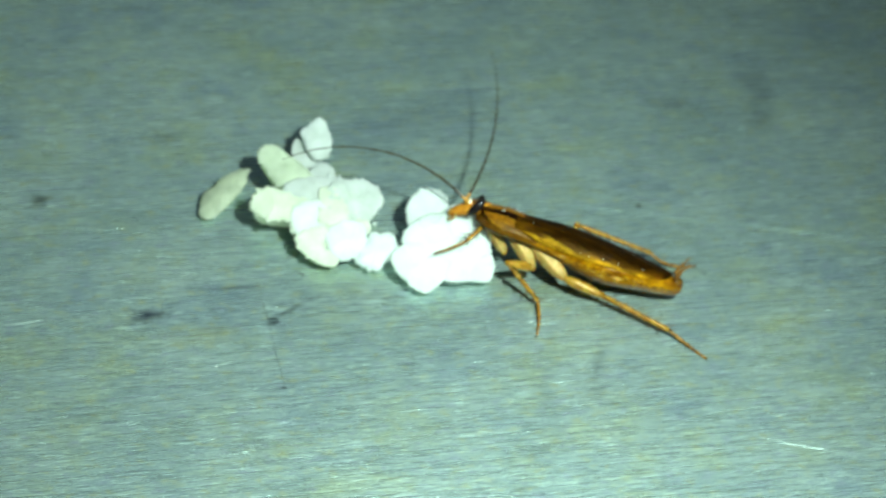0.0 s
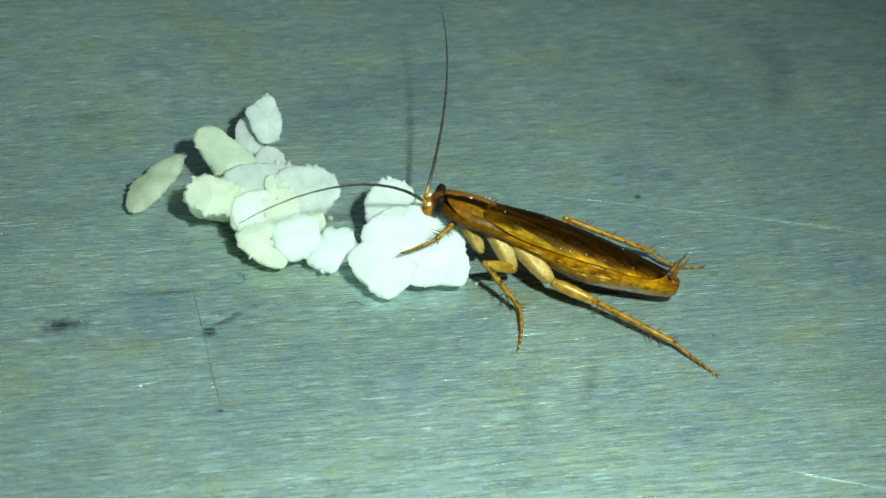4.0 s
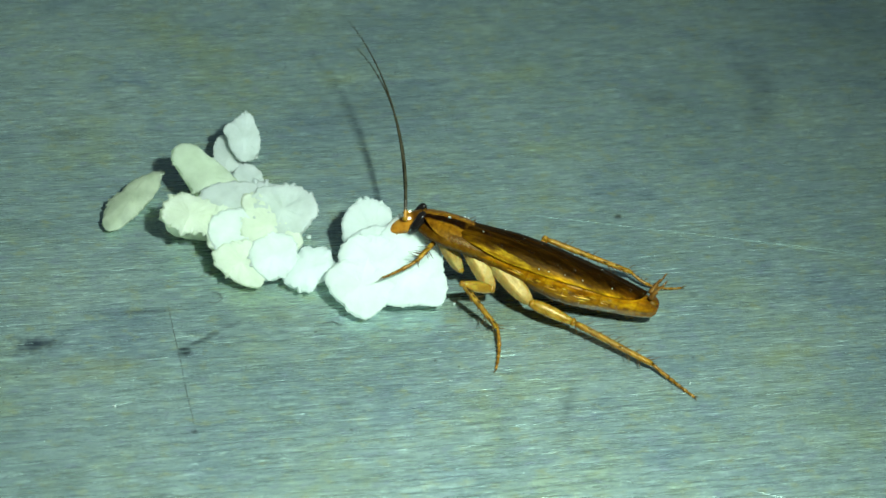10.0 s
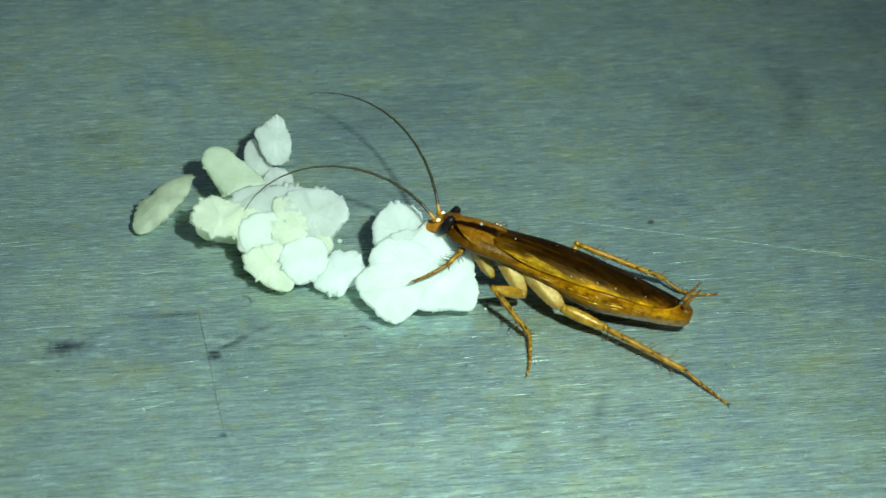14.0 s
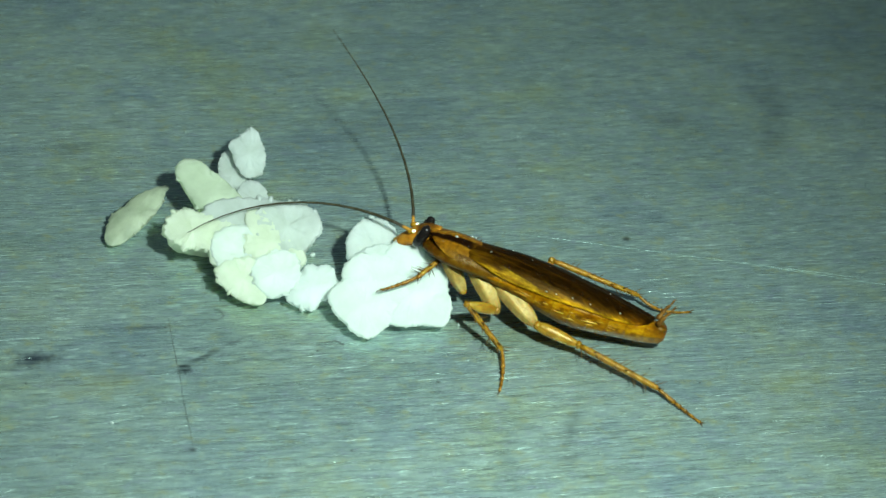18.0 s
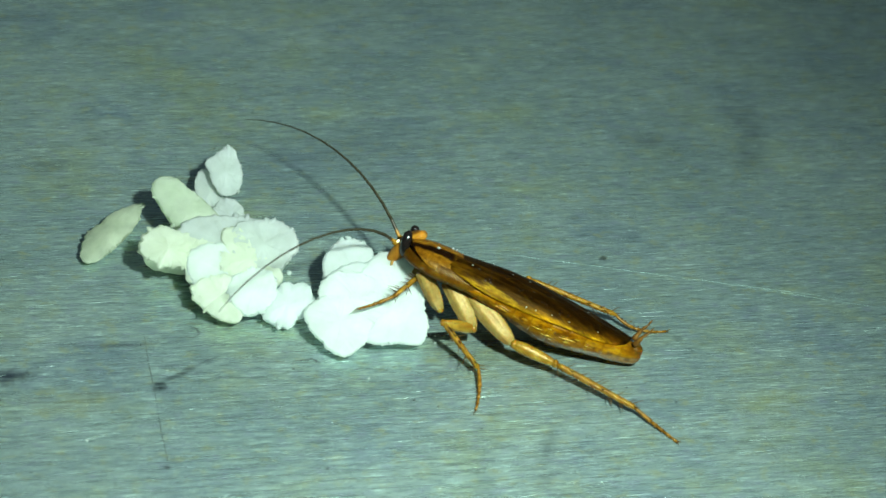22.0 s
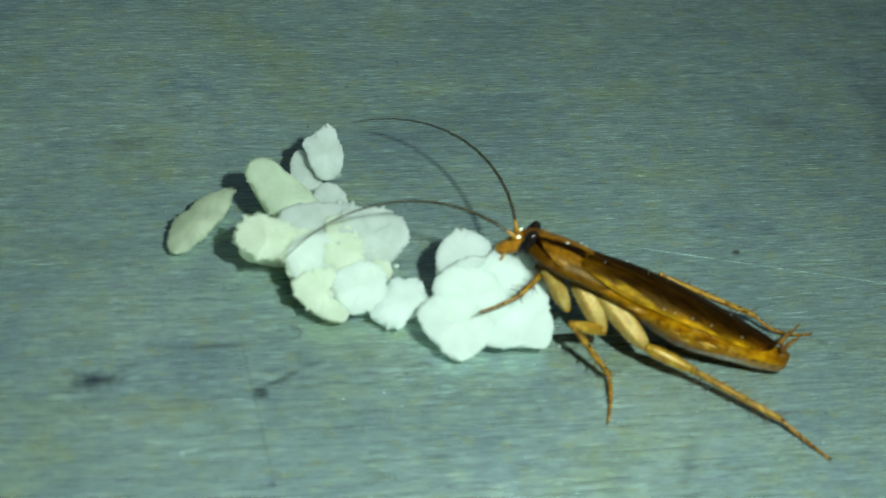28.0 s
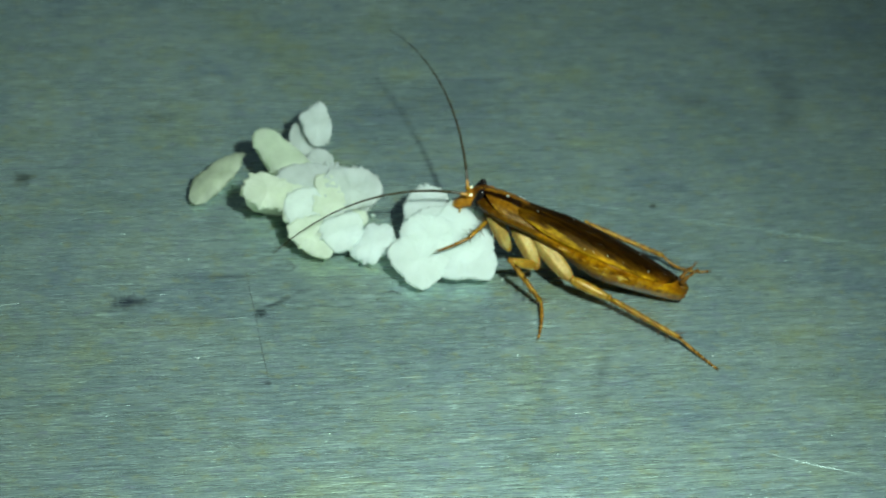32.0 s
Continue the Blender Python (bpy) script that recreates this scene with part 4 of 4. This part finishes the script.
leg("right_hind_leg", [(0.2, 2.6, 1.5), (1.05, 3.0, 1.0), (1.51, 3.74, 1.80), (5.91, 2.54, 0.65), (8.5, 2.03, 0.06)], (0.40, 0.26, 0.145, 0.095), 9, "amber spined hind leg", (6.75, 1.7, 0.12))
leg("right_middle_leg", [(-2.2, 3.4, 2.0), (-2.0, 4.2, 1.4), (-2.4, 5.0, 1.7), (-1.2, 5.2, 0.5), (0.1, 4.6, 0.06)], (0.42, 0.26, 0.15, 0.10), 11, "amber middle leg")
leg("right_front_leg", [(-4.0, 3.7, 2.2), (-3.6, 4.3, 1.6), (-4.6, 5.0, 2.0), (-4.9, 5.5, 1.0), (-5.4, 6.4, 0.06)], (0.38, 0.24, 0.13, 0.09), 13, "amber front leg")

# antennae: chains of short rigid lengths
LINKS, FEELER_LENGTH = 12, 11.5
LINK = FEELER_LENGTH / LINKS


def build_antenna(name):
    out = []
    for i in range(LINKS):
        a, b = (0.090 - 0.074 * s for s in (i / LINKS, (i + 1) / LINKS))
        pts, radii, k = [(-0.01, 0, 0)], [a * 0.8], 8
        for s in range(k):
            r = a + (b - a) * (s + 0.5) / k
            pts += [(LINK * (s + 0.2) / k, 0, 0), (LINK * (s + 0.8) / k, 0, 0), (LINK * (s + 1) / k, 0, 0)]
            radii += [r, r, r * 0.82]
        out.append(part(name, *tube(pts, radii, 7), FEELER if i else FEELER_ROOT, roach, "dark ringed thread-like feeler" if i else "amber root of the feeler"))
    return out


near_antenna = build_antenna("left_antenna")
far_antenna = build_antenna("right_antenna")

# ---- marks and crumbs on the metal ----
def ridge(name, x0, y0, x1, y1, wide, mat, label=""):
    """Burr of a scratch: a low three-sided ridge that fades at both ends."""
    a, b = Vector((x0, y0, 0)), Vector((x1, y1, 0))
    side = (b - a).cross(Vector((0, 0, 1))).normalized()
    loops = []
    for i in range(9):
        s = i / 8
        w = wide * (0.15 + math.sin(math.pi * s) ** 0.5) * 0.5
        c = a.lerp(b, s) + side * 0.02 * math.sin(5 * s)
        loops.append([c + side * w, c + Vector((0, 0, 0.012)), c - side * w, c - Vector((0, 0, 0.01))])
    return part(name, *rings(loops), mat, plate, label)


ridge("long_scratch", -0.4, 7.2, 19.2, 4.3, 0.006, FAINT, "long fine bright scratch")
ridge("long_scratch", 12.0, 5.35, 26.0, 2.9, 0.006, FAINT, "long fine bright scratch")
ridge("short_scratch", 9.5, -10.0, 15.2, -11.5, 0.05, SCRATCH, "short bright scratch")
ridge("short_scratch", 11.0, -10.5, 14.0, -11.2, 0.04, SCRATCH, "short bright scratch")
ridge("short_scratch", -31.2, -2.15, -28.8, -1.75, 0.10, SCRATCH, "short bright scratch")
DARK = chitin("grime", [(0.3, (0.035, 0.05, 0.05)), (0.7, (0.07, 0.09, 0.09))], 3.0, 0.7, coat=0.0)
ridge("dark_scratch", -17.1, 1.3, -16.3, -3.2, 0.036, DARK, "thin dark scratch")
ridge("dark_scratch", -16.35, -2.9, -15.65, -6.7, 0.036, DARK, "thin dark scratch")
rnd = random.Random(11)
for i in range(280):
    x, y, length = rnd.uniform(-29, 24), rnd.uniform(-15, 5), rnd.uniform(0.25, 1.8)
    if -20 < x < 0 and 0 < y < 10:
        continue
    a = radians(BRUSH + rnd.gauss(0, 1.5))
    ridge("hairline_scratch", x, y, x + length * math.cos(a), y + length * math.sin(a), rnd.uniform(0.008, 0.022), SCRATCH)


def crumb(x, y, size, seed):
    ob = part("rice_crumb", *ball((0, 0, size * 0.7), (size, size * 0.8, size * 0.7), 6, 9, None, 0.5, seed), RICE)
    ob.location = Vector((x, y, 0)) * K
    return tagged(ob, "tiny white rice crumb on the metal", "crumb", "rice crumbs")


for i, (x, y, size) in enumerate(((-10.12, 5.3, 0.14), (-10.5, 4.9, 0.07), (-6.4, -1.25, 0.06), (3.6, 4.6, 0.05), (-19.4, -5.1, 0.07), (8.0, -3.9, 0.05), (-3.1, 1.0, 0.08))):
    crumb(x, y, size, i)


def grit(x, y, size, seed):
    ob = part("grit", *ball((0, 0, size * 0.4), (size, size * 0.7, size * 0.4), 5, 7, None, 0.6, seed), DARK)
    ob.location = Vector((x, y, 0)) * K
    return tagged(ob, "dark speck of grit on the metal", "grit", "grit on the metal")


for i in range(46):
    grit(rnd.uniform(-24, 18), rnd.uniform(-10, 2.2) if i % 3 else rnd.uniform(8, 20), rnd.uniform(0.025, 0.075), i)


def hair(points, label):
    """Fine curled fibre lying on the metal."""
    pts = [Vector((x, y, 0.04)) for x, y in points]
    smooth = [pts[i].lerp(pts[i + 1], s / 5) for i in range(len(pts) - 1) for s in range(5)] + [pts[-1]]
    return tagged(part("fibre", *tube(smooth, [0.022] * len(smooth), 6), DARK), label, "fibre")


hair([(-14.95, 1.75), (-14.6, 1.65), (-14.45, 1.3), (-14.75, 1.05), (-15.1, 1.1)], "curled dark fibre beside the rice heap")
hair([(-9.6, -0.2), (-9.1, -0.1), (-8.7, -0.35)], "short dark fibre on the metal")


# ---- what moves ----
# head: seconds, place from the animal's root, lean, nod, heading
HEAD_A = [
    (0.0, -4.51, 2.28, 3.13, 38.5, 9.1, 178.1),
    (1.0, -4.60, 2.24, 3.08, 39.3, 18.7, 178.8),
    (2.0, -4.85, 2.29, 2.99, 3.1, 29.6, 182.1),
    (5.0, -5.03, 2.47, 3.05, 16.7, 40.1, 178.8),
    (6.0, -4.96, 2.64, 3.19, 17.9, 42.4, 179.0),
    (7.0, -5.05, 2.50, 3.06, 14.3, 33.2, 184.5),
    (8.0, -4.96, 2.55, 3.10, 24.0, 34.3, 181.0),
    (8.5, -5.09, 2.50, 3.04, 19.0, 43.2, 184.4),
    (9.0, -5.22, 2.45, 2.98, 14.0, 52.2, 187.7),
    (10.0, -4.92, 2.39, 2.99, 22.6, 21.5, 181.4),
    (11.0, -4.97, 2.50, 3.11, 36.5, 27.1, 181.9),
]
HEAD_B = [
    (11.5, -4.98, 2.42, 3.09, 30.8, 23.0, 174.3),
    (12.0, -4.99, 2.35, 3.07, 25.0, 18.9, 166.8),
    (13.0, -4.93, 2.36, 3.08, 28.7, 11.5, 174.5),
    (14.0, -4.97, 2.34, 3.06, 16.7, 27.1, 163.7),
    (17.0, -4.81, 2.57, 3.33, 26.2, 26.6, 173.0),
    (18.0, -4.90, 2.51, 3.24, 19.5, 26.4, 170.6),
    (18.5, -4.89, 2.56, 3.28, 16.4, 31.6, 168.8),
    (19.0, -4.88, 2.61, 3.32, 13.3, 36.7, 167.0),
    (19.5, -4.82, 2.69, 3.39, 16.9, 38.6, 173.4),
    (20.0, -4.77, 2.77, 3.47, 20.6, 40.5, 179.8),
    (21.0, -4.71, 2.79, 3.54, 36.3, 35.2, 181.5),
]
HEAD_C = [
    (22.0, -4.56, 2.88, 3.73, 38.5, 45.8, 181.3),
    (22.5, -4.54, 2.83, 3.72, 34.9, 40.9, 179.9),
    (23.0, -4.51, 2.78, 3.71, 31.2, 35.9, 178.5),
    (24.0, -4.68, 2.63, 3.49, 14.6, 33.5, 175.7),
    (27.0, -4.75, 2.60, 3.45, 21.1, 29.7, 178.4),
    (28.0, -4.66, 2.62, 3.50, 21.3, 27.2, 173.2),
    (29.0, -4.85, 2.55, 3.40, 15.2, 27.5, 173.6),
    (30.0, -4.56, 2.62, 3.54, 25.3, 29.1, 176.0),
    (31.0, -4.70, 2.56, 3.46, 7.6, 26.0, 181.0),
    (32.0, -4.60, 2.57, 3.46, 12.6, 28.3, 179.0),
]
# antennae: seconds, heading and rise at the root, and how far both turn along the length
FAR_A = [
    (0.0, 58.9, 7.7, 37.6, -3.2),
    (1.0, 84.7, -6.5, 101.1, 67.7),
    (2.0, 99.0, 4.2, 53.0, -8.1),
    (5.0, 61.1, 39.5, 13.1, -44.0),
    (6.0, 94.7, 28.8, 23.4, -24.7),
    (7.0, 96.0, 15.0, 81.1, -8.1),
    (8.0, 94.0, 6.5, 92.4, -15.3),
    (8.5, 92.0, 24.0, 36.0, -28.0),
    (9.0, 116.7, 23.5, 25.4, -28.5),
    (10.0, 87.8, 27.4, 30.0, -26.8),
    (11.0, 77.6, 21.0, 59.0, -53.7),
]
FAR_B = [
    (11.5, 90.0, 26.0, 36.0, -30.0),
    (12.0, 84.0, 28.0, 26.0, -24.0),
    (13.0, 87.6, 11.6, 61.9, 40.4),
    (14.0, 96.3, 25.3, 59.4, -55.4),
    (17.0, 77.3, 25.0, 29.2, -21.9),
    (18.0, 84.8, 0.5, 59.7, 42.1),
    (18.5, 88.0, 24.0, 30.0, -24.0),
    (19.0, 87.8, 16.8, 44.9, 33.8),
    (19.5, 97.0, 14.0, 55.0, -12.0),
    (20.0, 98.9, 7.0, 59.0, -4.6),
    (21.0, 87.0, 24.4, 12.8, -23.4),
]
FAR_C = [
    (22.0, 114.5, 26.8, 38.9, -53.4),
    (22.5, 93.0, 26.0, 22.0, -22.0),
    (23.0, 106.9, 25.8, 40.6, -28.4),
    (24.0, 89.5, 4.5, 91.9, 33.8),
    (27.0, 95.1, 5.8, 85.6, -23.5),
    (28.0, 91.3, 11.0, 81.6, -38.2),
    (29.0, 91.0, 27.3, 52.4, -58.9),
    (30.0, 91.8, 13.4, 66.3, -43.7),
    (31.0, 90.0, 8.5, 49.5, 52.7),
    (32.0, 95.7, 36.4, 34.6, -48.9),
]
NEAR_A = [
    (0.0, 142.1, 30.3, 54.0, -47.2),
    (1.0, 213.2, 49.2, -3.2, -60.0),
    (2.0, 210.8, 50.8, -2.2, -63.8),
    (5.0, 203.4, 55.6, 0.6, -75.2),
    (6.0, 219.5, 0.3, 12.1, -26.4),
    (7.0, 210.3, 29.1, 3.7, -52.3),
    (8.0, 122.5, 15.4, 18.5, -53.9),
    (8.5, 141.8, 21.7, 59.1, -33.9),
    (9.0, 118.0, 22.0, 27.0, -29.0),
    (10.0, 84.0, 20.0, 32.0, -30.0),
    (11.0, 105.0, 10.0, 118.0, -38.0),
]
NEAR_B = [
    (11.5, 123.4, 15.8, 88.5, -36.0),
    (12.0, 141.8, 21.7, 59.1, -33.9),
    (13.0, 135.1, 2.2, 75.6, -10.9),
    (14.0, 126.0, 19.2, 122.2, -20.1),
    (17.0, 162.3, 13.9, 41.5, -31.9),
    (18.0, 141.3, -2.0, 77.2, -1.5),
    (18.5, 169.9, 21.5, 45.1, -30.2),
    (19.0, 198.4, 45.0, 12.9, -58.9),
    (19.5, 195.2, 38.6, 22.8, -70.6),
    (20.0, 191.9, 32.3, 32.7, -82.4),
    (21.0, 203.9, 40.5, 9.4, -77.7),
]
NEAR_C = [
    (22.0, 211.0, 55.9, 4.2, -101.8),
    (22.5, 214.4, 57.8, -3.3, -107.7),
    (23.0, 217.7, 59.8, -10.9, -113.6),
    (24.0, 186.2, 12.5, 27.4, -50.5),
    (27.0, 174.1, 12.8, 37.7, -37.8),
    (28.0, 157.3, 28.1, 62.7, -63.8),
    (29.0, 170.8, 19.2, 50.6, -54.5),
    (30.0, 188.7, 35.8, 12.9, -69.0),
    (31.0, 203.2, 24.4, 2.6, -52.3),
    (32.0, 183.8, 16.8, 26.8, -52.9),
]
# body: seconds, shift and nod as the animal rocks on its feet
BODY = [
    (0.0, 0.45, -0.30, 0.0), (1.0, 0.42, -0.30, 0.0), (2.0, 0.14, -0.15, 0.0), (5.0, 0.0, -0.03, 0.0), (9.0, 0.0, 0.0, 0.0), (11.0, 0.05, -0.08, 0.0),
    (12.0, 0.03, -0.18, 0.0), (14.0, 0.03, -0.18, 0.0), (17.0, 0.10, -0.13, 1.0), (19.0, 0.08, -0.03, 1.5), (20.0, 0.13, 0.0, 2.6), (21.0, 0.16, 0.08, 4.0),
    (22.0, 0.20, 0.08, 5.0), (23.0, 0.22, 0.03, 5.2), (24.0, 0.22, 0.02, 4.6), (27.0, 0.25, 0.02, 4.5), (32.0, 0.25, 0.0, 4.5),
]

# left foreleg: seconds, swing about its hip
FORELEG = [(0.0, -7.0), (2.0, -6.5), (5.0, -3.5), (6.0, -1.0), (7.0, -1.0), (9.0, 0.0), (11.0, -1.5), (14.0, -1.5), (17.0, -2.0), (18.0, -8.0), (20.0, -3.0), (22.0, -7.0), (24.0, -7.0), (27.0, -4.0), (32.0, -3.0)]


def between(rows, t):
    """The row at t seconds, eased between its neighbours."""
    if t <= rows[0][0]:
        return rows[0][1:]
    for a, b in zip(rows, rows[1:]):
        if t <= b[0]:
            s = (t - a[0]) / (b[0] - a[0])
            s = s * s * (3 - 2 * s)
            return [u + (v - u) * s for u, v in zip(a[1:], b[1:])]
    return rows[-1][1:]


def motions():
    heads, fars, nears = HEAD_A + HEAD_B + HEAD_C, FAR_A + FAR_B + FAR_C, NEAR_A + NEAR_B + NEAR_C
    walk(torso, [(t, torso_pose(dx, dy, 0.03 * nod, nod)) for t, dx, dy, nod in BODY])
    walk(head, [(t, pose(x * K, y * K, z * K, rx, ry, rz)) for t, x, y, z, rx, ry, rz in heads])
    hip = Vector((-3.50, 3.00, 2.7)) - HOME
    walk(front_leg, [(t, Matrix.Translation(hip * K) @ pose(0, 0, 0, 0, 0, a) @ Matrix.Translation(-hip * K)) for t, a in FORELEG])
    walk(gnawed, [(t, pose((-7.23 + dx) * K, (4.30 + dy) * K, 1.85 * K)) for t, dx, dy in ((0.0, 0.15, 0.25), (2.0, 0.15, 0.22), (5.0, 0.0, 0.05), (17.0, 0.0, 0.0), (21.0, 0.0, -0.2), (32.0, 0.0, -0.2))])
    times = [round(0.2 * i, 1) for i in range(161)]
    for links, rows, side in ((near_antenna, nears, 1), (far_antenna, fars, -1)):
        poses = [[] for _ in links]
        for t in times:
            x, y, z, rx, ry, rz = between(heads, t)
            place = pose(x, y, z, rx, ry, rz) @ Vector((1.0, 0.36 * side, 0.46))
            yaw, rise, yaw_turn, rise_turn = between(rows, t)
            for i, kept in enumerate(poses):
                s = (i + 0.5) / LINKS
                h, e = yaw + yaw_turn * s, rise + rise_turn * s
                kept.append((t, pose(place.x * K, place.y * K, place.z * K, 0, -e, h)))
                place = place + LINK * Vector((math.cos(radians(e)) * math.cos(radians(h)), math.cos(radians(e)) * math.sin(radians(h)), math.sin(radians(e))))
        for ob, kept in zip(links, poses):
            walk(ob, kept)


motions()
